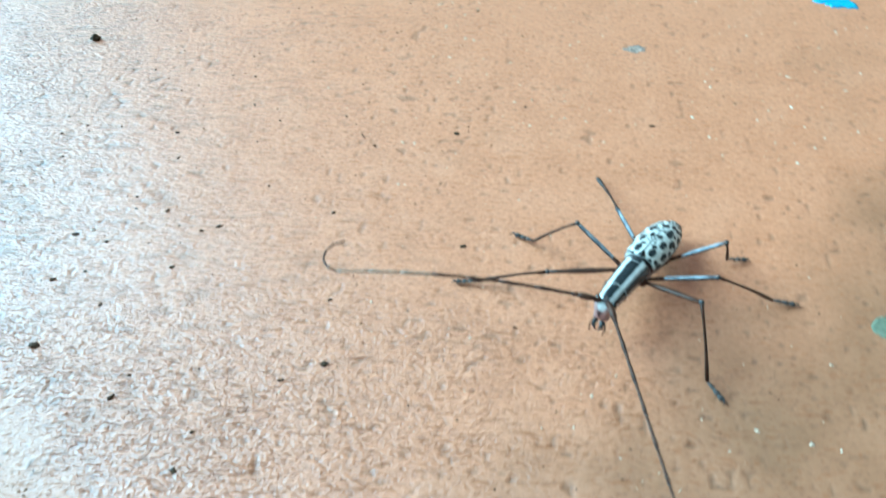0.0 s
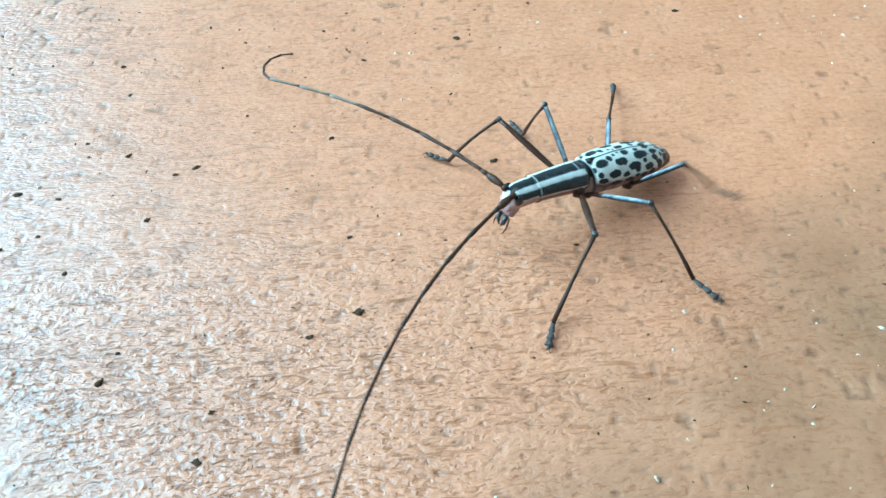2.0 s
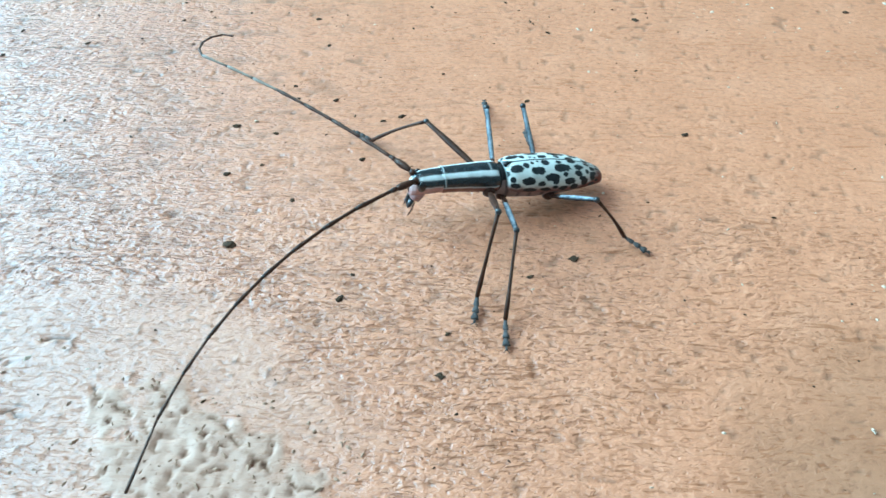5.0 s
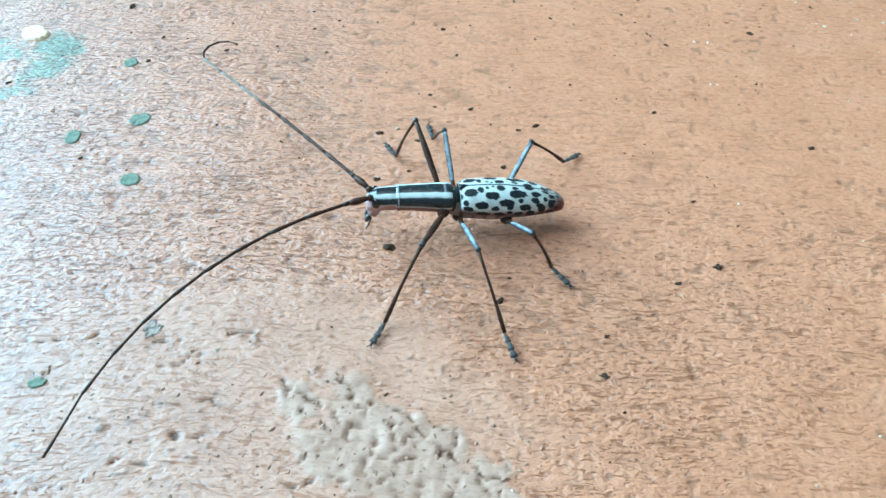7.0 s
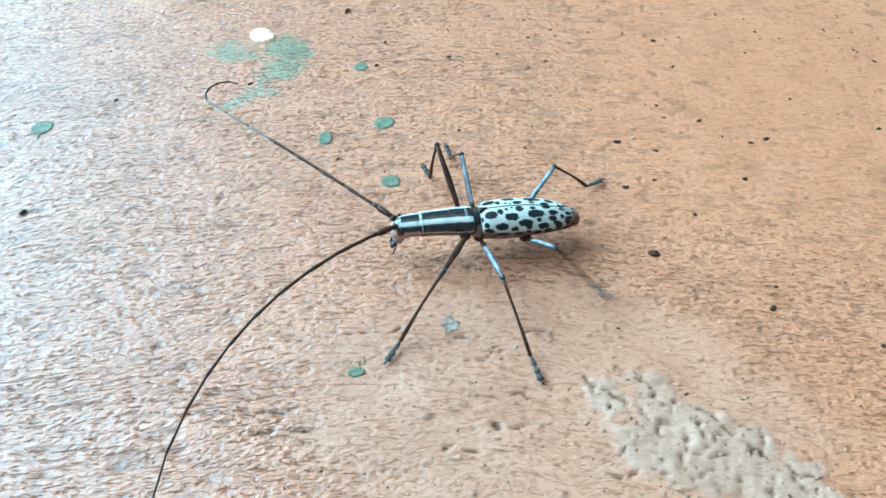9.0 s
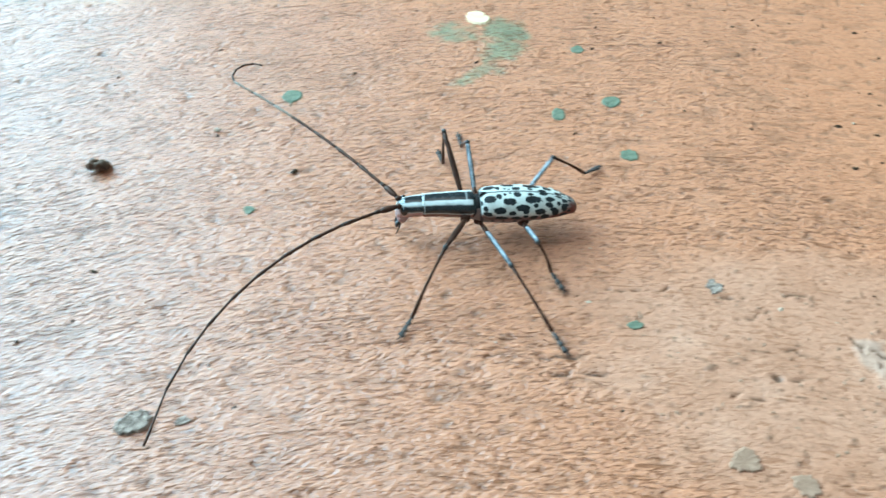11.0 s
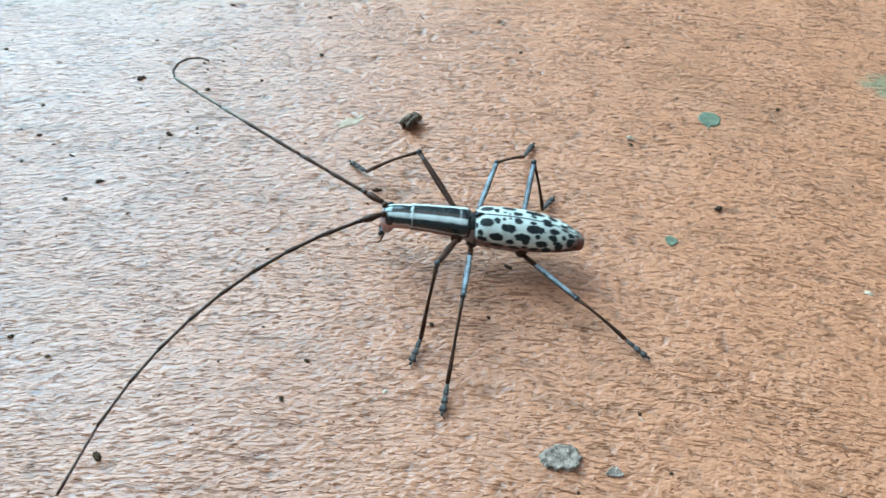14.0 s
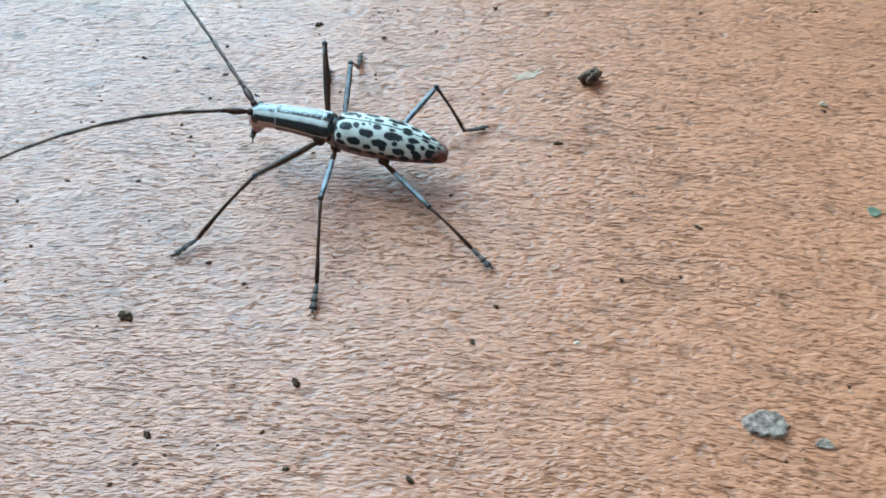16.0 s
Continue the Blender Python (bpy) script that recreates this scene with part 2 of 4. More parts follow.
CRACKS = (((-0.0693, -0.0717), (-0.0501, -0.0684)), ((-0.0597, -0.0737), (-0.049, -0.0715)), ((-0.0513, -0.0548), (-0.039, -0.0521)), ((-0.0295, -0.0525), (-0.023, -0.0515)), ((-0.0269, -0.0568), (-0.0191, -0.0544)), ((-0.0266, -0.0694), (-0.0232, -0.0681), (-0.0155, -0.0674)),
          ((-0.0283, -0.0724), (-0.0233, -0.0725)), ((-0.0188, -0.0506), (-0.0134, -0.0496)), ((-0.0035, -0.0748), (0.0002, -0.0738)), ((-0.0189, -0.0619), (-0.014, -0.0626)),
          ((-0.0078, -0.0575), (-0.0028, -0.0607), (0.0025, -0.0645)), ((0.0082, -0.061), (0.012, -0.0626), (0.0164, -0.0672), (0.021, -0.07), (0.0254, -0.0712)))


def cracks(x, y):
    """Depth, 0 to 1, of the ragged scratches and torn edges."""
    wx, wy = x + 0.0016 * (lattice(x / 0.0016, y / 0.0016, 29) - 0.5), y + 0.0016 * (lattice(x / 0.0016, y / 0.0016, 30) - 0.5)
    near = np.full(np.shape(x), 1.0)
    for line in CRACKS:
        for (ax, ay), (bx, by) in zip(line, line[1:]):
            t = np.clip(((wx - ax) * (bx - ax) + (wy - ay) * (by - ay)) / ((bx - ax) ** 2 + (by - ay) ** 2), 0, 1)
            near = np.minimum(near, np.hypot(wx - ax - t * (bx - ax), wy - ay - t * (by - ay)))
    return smooth_step(0.00042, 0.00010, near) * smooth_step(0.30, 0.50, lattice(x / 0.0013, y / 0.0010, 31))


def floor_fields(x, y):
    """Height in metres and the three masks (bare plaster, shade painted in grooves with dark nubs, darker brown patch)
    of the floor at x, y.
    """
    bend = y + np.where(x < 0, 1.45 * x * x, 0) + 0.0016 * lattice(x / 0.020, y / 0.010, 3) + 0.0006 * lattice(x / 0.006, y / 0.004, 4)
    n = 0.62 * lattice(x / 0.0046, bend / 0.0012, 5) + 0.38 * lattice(x / 0.0024, bend / 0.0009, 6)
    brushed = smooth_step(0.15, 0.0, x + 0.03 * lattice(x / 0.03, y / 0.03, 7)) * (0.45 + 0.55 * lattice(x / 0.035, y / 0.02, 8))
    carved = smooth_step(0.18, 0.05, x - 0.5 * (y + 0.03) + 0.03 * (lattice(x / 0.03, y / 0.03, 7) - 0.5)) * (0.75 + 0.25 * lattice(x / 0.02, y / 0.012, 24))
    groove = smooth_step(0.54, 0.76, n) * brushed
    ridge = (lattice(x / 0.004, bend / 0.0014, 9) - 0.5) * brushed
    grain = lattice(x / 0.0011, y / 0.0011, 10) - 0.5 + 0.6 * (lattice(x / 0.0006, y / 0.0006, 11) - 0.5)
    pits = smooth_step(0.80, 0.93, lattice(x / 0.0014, y / 0.0014, 12)) * (0.4 + 0.6 * lattice(x / 0.02, y / 0.02, 13))
    waves = lattice(x / 0.03, y / 0.03, 14) - 0.5
    # torn patch where the skin of paint has come away
    u, v = (x - 0.010) * 0.94 - (y + 0.0675) * 0.34, (x - 0.010) * 0.34 + (y + 0.0675) * 0.94
    edge = (u / 0.0185) ** 2 + (v / 0.0075) ** 2 + 1.5 * (lattice(x / 0.005, y / 0.005, 15) - 0.5) + 0.7 * (lattice(x / 0.0018, y / 0.0018, 16) - 0.5)
    scar = smooth_step(1.15, 0.75, edge)
    lumps = 0.36 * lattice(x / 0.0035, y / 0.003, 17) + 0.34 * lattice(x / 0.0014, y / 0.0014, 18) + 0.30 * lattice(x / 0.0008, y / 0.0008, 27)
    faded = smooth_step(2.6, 0.9, (((x + 0.012) / 0.030) ** 2 + ((y + 0.064) / 0.018) ** 2) + 1.2 * (lattice(x / 0.012, y / 0.008, 19) - 0.5))
    carved = carved * (1 - 0.8 * scar) * (1 - 0.55 * faded) * (1 - 0.22 * smooth_step(-0.01, 0.03, x)) * (1 - 0.6 * smooth_step(-0.04, 0.01, x) * smooth_step(-0.035, 0.0, y))
    h = (-0.00010 * groove + 0.00008 * ridge + (0.00007 - 0.00002 * smooth_step(0.0, 0.12, x)) * grain - 0.00022 * pits) * (1 - scar) + 0.0004 * waves
    h *= 1 - 0.4 * faded
    crust = np.abs(lattice(x / 0.0023, y / 0.0018, 32) - 0.5) + 0.5 * np.abs(lattice(x / 0.0011, y / 0.0009, 33) - 0.5)
    chink = smooth_step(0.13, 0.05, crust) * scar
    torn = cracks(x, y)
    nubs = smooth_step(0.84, 0.94, lattice(x / 0.0013, y / 0.0008, 28)) * faded * (1 - scar)
    h += scar * (0.00005 + 0.0007 * (lumps - 0.3)) - 0.0005 * chink - 0.00045 * torn + 0.00022 * nubs
    bare = np.clip(scar * 0.62 + 0.26 * faded * (1 - scar), 0, 1)
    # groove, pit and crack shade goes into the colour here, with the dark nubs
    dirt_shade = np.clip((0.32 * groove + 0.5 * pits) * (1 - scar) * (1 - 0.7 * faded) + 0.55 * chink + 0.8 * torn + 0.6 * nubs, 0, 1)
    # darker brown to the right of an uneven diagonal, with faint blotches
    dark_side = (x - 0.088) * 0.72 - (y + 0.065) * 0.70 + 0.016 * (lattice(x / 0.022, y / 0.022, 25) - 0.5) + 0.006 * (lattice(x / 0.007, y / 0.007, 26) - 0.5)
    olive = 0.14 * smooth_step(0.62, 0.80, 0.7 * lattice(x / 0.05 + 3.3, y / 0.04, 20) + 0.3 * lattice(x / 0.01, y / 0.01, 21)) + 0.66 * smooth_step(-0.012, 0.016, dark_side) * smooth_step(0.40, 0.20, np.hypot(x, y))
    smear = 1.5 - ((x + 0.0765) / 0.0062) ** 2 - ((y - 0.0205) / 0.0105) ** 2
    lean = (x + 0.0835) * 0.80 - (y - 0.0045) * 0.60, (x + 0.0835) * 0.60 + (y - 0.0045) * 0.80
    smear = np.maximum(smear, 1.3 - (lean[0] / 0.0024) ** 2 - (lean[1] / 0.0085) ** 2)
    smear = np.maximum(smear, 1.1 - ((x + 0.090) / 0.0075) ** 2 - ((y - 0.0225) / 0.0055) ** 2)
    smear = 0.85 * smooth_step(0.1, 1.3, smear + 1.3 * (lattice(x / 0.004, y / 0.003, 22) - 0.55) + 0.8 * (lattice(x / 0.0012, y / 0.001, 23) - 0.5))
    return h, bare, dirt_shade, olive, smear, bend, carved


def build_floor():
    """One sheet: fine where the beetle walks, coarse out to the walls."""
    def steps(lo, hi, fine, far_lo, far_hi):
        mid = np.arange(lo, hi + fine / 2, fine)
        grow = np.cumsum(fine * 1.35 ** np.arange(1, 40))
        left, right = lo - grow, mid[-1] + grow
        return np.concatenate([[far_lo], left[left > far_lo + 0.05][::-1], mid, right[right < far_hi - 0.05], [far_hi]])
    xs, ys = steps(-0.300, 0.215, 0.00045, -1.2, 2.0), steps(-0.168, 0.125, 0.00045, -1.5, 2.8)
    gx, gy = np.meshgrid(xs, ys)
    h, bare, dirt_shade, olive, smear, bend, carved = floor_fields(gx, gy)
    inside = ((gx > -0.302) & (gx < 0.217) & (gy > -0.170) & (gy < 0.127)).astype(float)
    h *= inside
    nx, ny = len(xs), len(ys)
    co = np.stack([gx, gy, h], -1).reshape(-1, 3)
    i = (np.arange(ny - 1)[:, None] * nx + np.arange(nx - 1)[None]).ravel()
    quads = np.stack([i, i + 1, i + nx + 1, i + nx], -1)
    me = bpy.data.meshes.new("floor")
    me.vertices.add(len(co))
    me.vertices.foreach_set("co", co.ravel())
    me.loops.add(quads.size)
    me.loops.foreach_set("vertex_index", quads.ravel())
    me.polygons.add(len(quads))
    me.polygons.foreach_set("loop_start", np.arange(0, quads.size, 4))
    me.polygons.foreach_set("use_smooth", np.ones(len(quads), bool))
    layer = me.color_attributes.new("wear_shade", "FLOAT_COLOR", "POINT")
    layer.data.foreach_set("color", np.stack([bare, dirt_shade, olive, smear], -1).astype(np.float32).ravel())
    brush = me.attributes.new("brush", "FLOAT_VECTOR", "POINT")
    brush.data.foreach_set("vector", np.stack([gx, bend, carved], -1).astype(np.float32).ravel())
    me.update(calc_edges=True)
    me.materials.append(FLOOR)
    return tagged(new("floor", me), "worn orange-brown painted cement floor with brushed grooves", "floor", kind="structure")


def box(bm, x0, y0, z0, x1, y1, z1):
    v = [bm.verts.new(p) for p in ((x0, y0, z0), (x1, y0, z0), (x1, y1, z0), (x0, y1, z0), (x0, y0, z1), (x1, y0, z1), (x1, y1, z1), (x0, y1, z1))]
    for f in ((3, 2, 1, 0), (4, 5, 6, 7), (0, 1, 5, 4), (1, 2, 6, 5), (2, 3, 7, 6), (3, 0, 4, 7)):
        bm.faces.new([v[i] for i in f])


def build_room():
    """Plain walls and ceiling, unseen and added to close the place, open to daylight in the west."""
    def wall(name, boxes, label, category="wall"):
        bm = bmesh.new()
        for b in boxes:
            box(bm, *b)
        tagged(part(name, bm, WALL, smooth=False), label, category, kind="structure")
    wall("wall_west", [(-1.4, -1.7, -0.1, -1.2, -0.29, 2.7), (-1.4, 1.45, -0.1, -1.2, 3.0, 2.7), (-1.4, -0.29, -0.1, -1.2, 1.45, 0.35), (-1.4, -0.29, 2.0, -1.2, 1.45, 2.7)],
         "plain grey rendered wall, unseen, added round the window opening")
    wall("wall_east", [(2.0, -1.5, -0.1, 2.2, 2.8, 2.5)], "plain grey rendered wall, unseen, added to close the place")
    wall("wall_north", [(-1.2, 2.8, -0.1, 2.2, 3.0, 2.5)], "plain grey rendered wall, unseen, added to close the place")
    wall("wall_south", [(-1.2, -1.7, -0.1, 2.2, -1.5, 2.5)], "plain grey rendered wall, unseen, added to close the place")
    # the hole is there to let the added overhead fill through
    wall("ceiling", [(-1.2, -1.7, 2.5, -1.12, 3.0, 2.7), (0.52, -1.7, 2.5, 2.2, 3.0, 2.7), (-1.12, -1.7, 2.5, 0.52, -0.42, 2.7), (-1.12, 1.22, 2.5, 0.52, 3.0, 2.7)], "plain grey rendered ceiling, unseen, open to the added overhead fill", "ceiling")


build_floor()
build_room()


def ground_height(x, y):
    return float(floor_fields(np.array([x]), np.array([y]))[0][0])


# ---- small things on the floor ----
def lump_mesh(name, rx, ry, rz, seed, rough=0.45, subdiv=2):
    bm = bmesh.new()
    bmesh.ops.create_icosphere(bm, subdivisions=subdiv, radius=1)
    for v in bm.verts:
        k = 1 + rough * (noise.noise(v.co * 1.6 + Vector((seed * 7.1, seed * 3.3, 0))) + 0.5 * noise.noise(v.co * 4 + Vector((0, seed * 5.7, seed))))
        v.co = Vector((v.co.x * rx * k, v.co.y * ry * k, max(v.co.z, -0.55) * rz * k))
    return bm


def crumb(name, x, y, size, label, category, group, material, flat=0.5, seed=0, turn=0.0, long=1.5):
    """A small irregular grain lying on the floor; size is its width in millimetres."""
    s = size / 3800
    ob = part(name, lump_mesh(name, s * long, s, s * flat, seed + 1, 0.85, 3), material)
    ob.matrix_world = pose(x, y, ground_height(x, y) + s * flat * 0.45, 0, 0, turn)
    return tagged(ob, label, category, group)


def splat(name, x, y, rx, ry, turn, material, label, category, group="", seed=0, thick=0.00012, tail=0, ragged=0.16, dome=1.0):
    """A dried drop or flake of paint: a thin raised sheet with an uneven rim."""
    bm = bmesh.new()
    rings, count = 7, 88
    middle = bm.verts.new((0, 0, thick * 1.2))
    last = None
    for r in range(1, rings + 1):
        f = r / rings
        loop = []
        for k in range(count):
            a = 2 * math.pi * k / count
            edge = 1 + ragged * (noise.noise(Vector((math.cos(a) * 1.7 + seed, math.sin(a) * 1.7, seed * 2.3))) * 1.6 + 0.6 * noise.noise(Vector((math.cos(a) * 6, math.sin(a) * 6 + seed, 1))))
            drip = tail * max(0.0, math.cos(a + math.pi / 2)) ** 700
            q = f * (edge + drip)
            px, py = q * rx * math.cos(a), q * ry * math.sin(a)
            z = thick * (1 + 0.5 * dome * f ** 4 + 0.5 * noise.noise(Vector((px * 1800, py * 1800, seed)))) if r < rings else -0.0004
            loop.append(bm.verts.new((px, py, z)))
        for k in range(count):
            if last is None:
                bm.faces.new((middle, loop[k], loop[(k + 1) % count]))
            else:
                bm.faces.new((last[k], loop[k], loop[(k + 1) % count], last[(k + 1) % count]))
        last = loop
    m = pose(x, y, 0, 0, 0, turn)
    spots = np.array([m @ v.co for v in bm.verts])
    for v, z in zip(bm.verts, floor_fields(spots[:, 0], spots[:, 1])[0]):
        v.co.z += float(z) + 0.00008
    ob = part(name, bm, material)
    ob.matrix_world = m
    return tagged(ob, label, category, group)


def build_marks():
    spot = "dried green paint drop on the orange floor"
    for k, (x, y, rx, ry, turn, tail) in enumerate((
            (-0.123, -0.0084, 0.0025, 0.0024, 10, 0.9), (-0.0497, 0.001, 0.0024, 0.0021, 20, 0), (-0.0456, -0.0167, 0.0021, 0.0019, 0, 0),
            (-0.0615, -0.0053, 0.0017, 0.0023, 15, 0), (-0.0585, 0.0202, 0.0017, 0.0017, 0, 0), (-0.0443, -0.061, 0.0016, 0.0010, 10, 0),
            (-0.121, -0.045, 0.0012, 0.0012, 0, 0), (0.1665, -0.0155, 0.0040, 0.0030, 30, 0))):
        splat("paint_spot", x, y, rx, ry, turn, GREEN, spot if not tail else "round green paint drop with a short run", "paint spot", "green paint drops", seed=k + 1, tail=tail, ragged=0.07 if tail else 0.12)
    splat("paint_flake", -0.0847, 0.0297, 0.0035, 0.0027, -10, CREAM, "cream-coloured flake of old paint", "paint flake", seed=31, thick=0.0004, ragged=0.22)
    splat("grey_flake", -0.1236, -0.093, 0.0031, 0.0022, 32, GREY, "torn grey flake stuck to the floor", "flake", seed=33, thick=0.0004, ragged=0.22, dome=2)
    splat("grey_flake", -0.1164, -0.0915, 0.0011, 0.0008, 20, GREY, "tiny grey flake stuck to the floor", "flake", seed=35, thick=0.0002, ragged=0.32)
    splat("plaster_scrape", -0.187, -0.0462, 0.0030, 0.0012, 62, SCRAPED, "pale scrape of bare plaster", "scrape", seed=37, thick=0.00002, ragged=0.55, dome=0.2)
    splat("plaster_scrape", -0.0276, -0.0842, 0.0026, 0.0022, 40, PLASTER, "pale scrape of bare plaster", "scrape", seed=38, thick=0.0002, ragged=0.32)
    splat("plaster_scrape", -0.0187, -0.0865, 0.0022, 0.0020, 0, PLASTER, "pale scrape of bare plaster", "scrape", seed=39, thick=0.0002, ragged=0.32)
    splat("grey_smear", 0.1284, 0.0826, 0.0032, 0.0024, 0, GREY, "faint grey smear on the floor", "smear", seed=41, thick=0.00003, ragged=0.4, dome=0.2)
    splat("grey_smear", -0.0303, -0.0501, 0.0016, 0.0016, 0, GREY, "faint grey smear on the floor", "smear", seed=42, thick=0.00003, ragged=0.3, dome=0.2)
    splat("plastic_scrap", 0.1905, 0.1125, 0.0066, 0.0034, -20, BLUE, "bright blue scrap of plastic sheet", "plastic scrap", seed=43, thick=0.0004, ragged=0.35)


def build_crumbs():
    dark = "dark crumb of dirt on the floor"
    rows = ((0.0, 0.0, 1.7), (0.0012, -0.0135, 1.5), (0.0252, -0.0408, 1.6), (0.062, -0.031, 1.8), (0.0548, -0.035, 1.2), (0.0421, -0.0466, 1.0),
            (0.0413, -0.0539, 1.5), (0.0278, 0.0025, 1.2), (0.0313, 0.0041, 1.6), (0.06, -0.0156, 1.0), (0.081, 0.0406, 1.9), (-0.0184, -0.0504, 1.0),
            (0.0092, 0.0129, 1.1), (-0.0824, 0.0109, 1.2), (-0.1153, -0.0328, 1.8), (-0.1353, -0.0245, 1.2), (-0.0661, 0.0425, 2.2),
            (-0.2314, -0.0569, 2.2), (-0.2184, -0.0834, 1.6), (-0.0383, 0.026, 1.2), (-0.1649, -0.0968, 1.1), (-0.1646, -0.1041, 1.2),
            (-0.2105, -0.1291, 2.6), (-0.1819, -0.1237, 1.6), (-0.1937, -0.1407, 1.4), (-0.2535, -0.0848, 1.4), (-0.1158, -0.0808, 0.9),
            (-0.2206, -0.0895, 1.5), (0.0057, -0.0304, 2.4))
    small = ((0.0853, 0.001), (0.0557, 0.01), (-0.0544, 0.0304), (-0.0549, 0.0211), (-0.0272, 0.0284), (0.129, 0.0458), (0.0141, -0.0196),
             (0.0104, 0.0089), (0.0139, 0.0276), (0.0166, 0.0647), (0.052, 0.0468), (0.0251, -0.0086), (0.0266, -0.0358), (0.01, 0.0376),
             (0.0079, -0.0019), (0.0388, 0.0185), (-0.2422, -0.0729), (-0.2365, -0.0795), (-0.2309, -0.0263), (-0.2095, -0.0188), (-0.2037, -0.0315),
             (-0.2617, -0.0635), (-0.2297, -0.0959), (-0.1998, -0.1149), (-0.1663, -0.0082), (-0.1458, 0.0064), (-0.1828, -0.0816), (-0.2647, -0.0664),
             (-0.2157, -0.0673), (-0.2175, -0.053), (-0.2431, -0.1232), (-0.2296, -0.1087), (-0.2071, -0.1149), (-0.1926, -0.1482), (-0.175, -0.1342),
             (-0.1605, -0.1264), (-0.1433, -0.0759), (-0.1509, -0.0816), (0.007, -0.0108), (-0.1108, 0.0022), (0.0179, 0.0086), (-0.2206, -0.0113),
             (-0.1734, -0.0604), (-0.2079, -0.0071), (-0.1447, -0.0648))
    rnd = random.Random(11)
    for k, (x, y, s) in enumerate(rows):
        crumb("dirt_crumb", x, y, s, dark, "crumb", "dark crumbs on the floor", DIRT, 0.5, k, rnd.uniform(-40, 70))
    for k, (x, y) in enumerate(small):
        crumb("dirt_crumb", x, y, rnd.uniform(0.8, 1.5), "tiny dark crumb of dirt on the floor", "crumb", "dark crumbs on the floor", DIRT, 0.5, 100 + k, rnd.uniform(-40, 70), rnd.uniform(1.1, 1.9))
    for k, (x, y, s) in enumerate(((0.0035, 0.0015, 1.1), (-0.136, -0.0227, 1.9), (0.1053, -0.0647, 1.7), (-0.043, -0.003, 0.8))):
        crumb("pale_crumb", x, y, s, "small pale grain lying on the floor", "grain", "pale grains on the floor", PALE, 0.7, 40 + k, 20, 1.25)
    crumb("dirt_lump", -0.0312, 0.0829, 4.4, "lumpy black clod of dirt on the floor", "dirt lump", "", DIRT, 0.9, 60, 20, 1.1)


def scatter(name, count, material, label, size, seed, dense):
    """Loose grit, too fine to count, as one mesh."""
    rnd = random.Random(seed)
    bm = bmesh.new()
    done = 0
    while done < count:
        x, y = rnd.uniform(-0.295, 0.21), rnd.uniform(-0.165, 0.122)
        if rnd.random() > dense(x, y):
            continue
        done += 1
        s = size * rnd.uniform(0.4, 1.0) ** 1.5
        z, a = ground_height_fast(x, y), rnd.uniform(0, math.pi)
        lx, ly, lz = s * rnd.uniform(0.8, 1.7), s * rnd.uniform(0.5, 0.9), s * rnd.uniform(0.3, 0.6)
        ca, sa = math.cos(a), math.sin(a)
        ring = []
        for k in range(5):
            b = 2 * math.pi * k / 5
            r = rnd.uniform(0.7, 1.2)
            ux, uy = lx * r * math.cos(b), ly * r * math.sin(b)
            ring.append(bm.verts.new((x + ux * ca - uy * sa, y + ux * sa + uy * ca, z - 0.00005)))
        top = bm.verts.new((x + rnd.uniform(-0.3, 0.3) * s, y + rnd.uniform(-0.3, 0.3) * s, z + lz))
        for k in range(5):
            bm.faces.new((ring[k], ring[(k + 1) % 5], top))
    ob = part(name, bm, material, smooth=False)
    return tagged(ob, label, "grit", kind="stuff")


def height_grid():
    xs, ys = np.arange(-0.31, 0.23, 0.001), np.arange(-0.18, 0.14, 0.001)
    return floor_fields(*np.meshgrid(xs, ys))[0]


HEIGHTS = height_grid()


def ground_height_fast(x, y):
    return float(HEIGHTS[int((y + 0.18) / 0.001), int((x + 0.31) / 0.001)])


build_marks()
build_crumbs()
scatter("dark_grit", 2200, DIRT, "fine dark grit scattered over the floor", 0.00036, 5, lambda x, y: 0.9 if (x < -0.15 or (x < 0.08 and y > -0.02)) else 0.25)
scatter("dark_grit", 330, DIRT, "coarser dark specks of dirt on the floor", 0.00062, 9, lambda x, y: 1.0 if (-0.05 < x < 0.10 and y > 0.035) else (0.5 if (x < -0.19 and y > -0.12) else 0.03))
scatter("pale_grit", 900, PALE, "fine pale grains scattered over the floor", 0.00034, 6, lambda x, y: 0.9 if x > 0.05 else 0.2)
scatter("pale_grit", 420, PALE, "coarser pale chips bedded in the floor", 0.00062, 12, lambda x, y: 1.0 if (x > 0.07 and y > 0.02) else (0.25 if x > 0.06 else 0.04))
scatter("plaster_grit", 300, PLASTER, "crumbled plaster grains round the torn patch", 0.00055, 7, lambda x, y: 1.0 if ((x - 0.01) / 0.022) ** 2 + ((y + 0.068) / 0.010) ** 2 < 1 else (0.35 if ((x + 0.02) / 0.03) ** 2 + ((y + 0.066) / 0.016) ** 2 < 1 else 0.0))


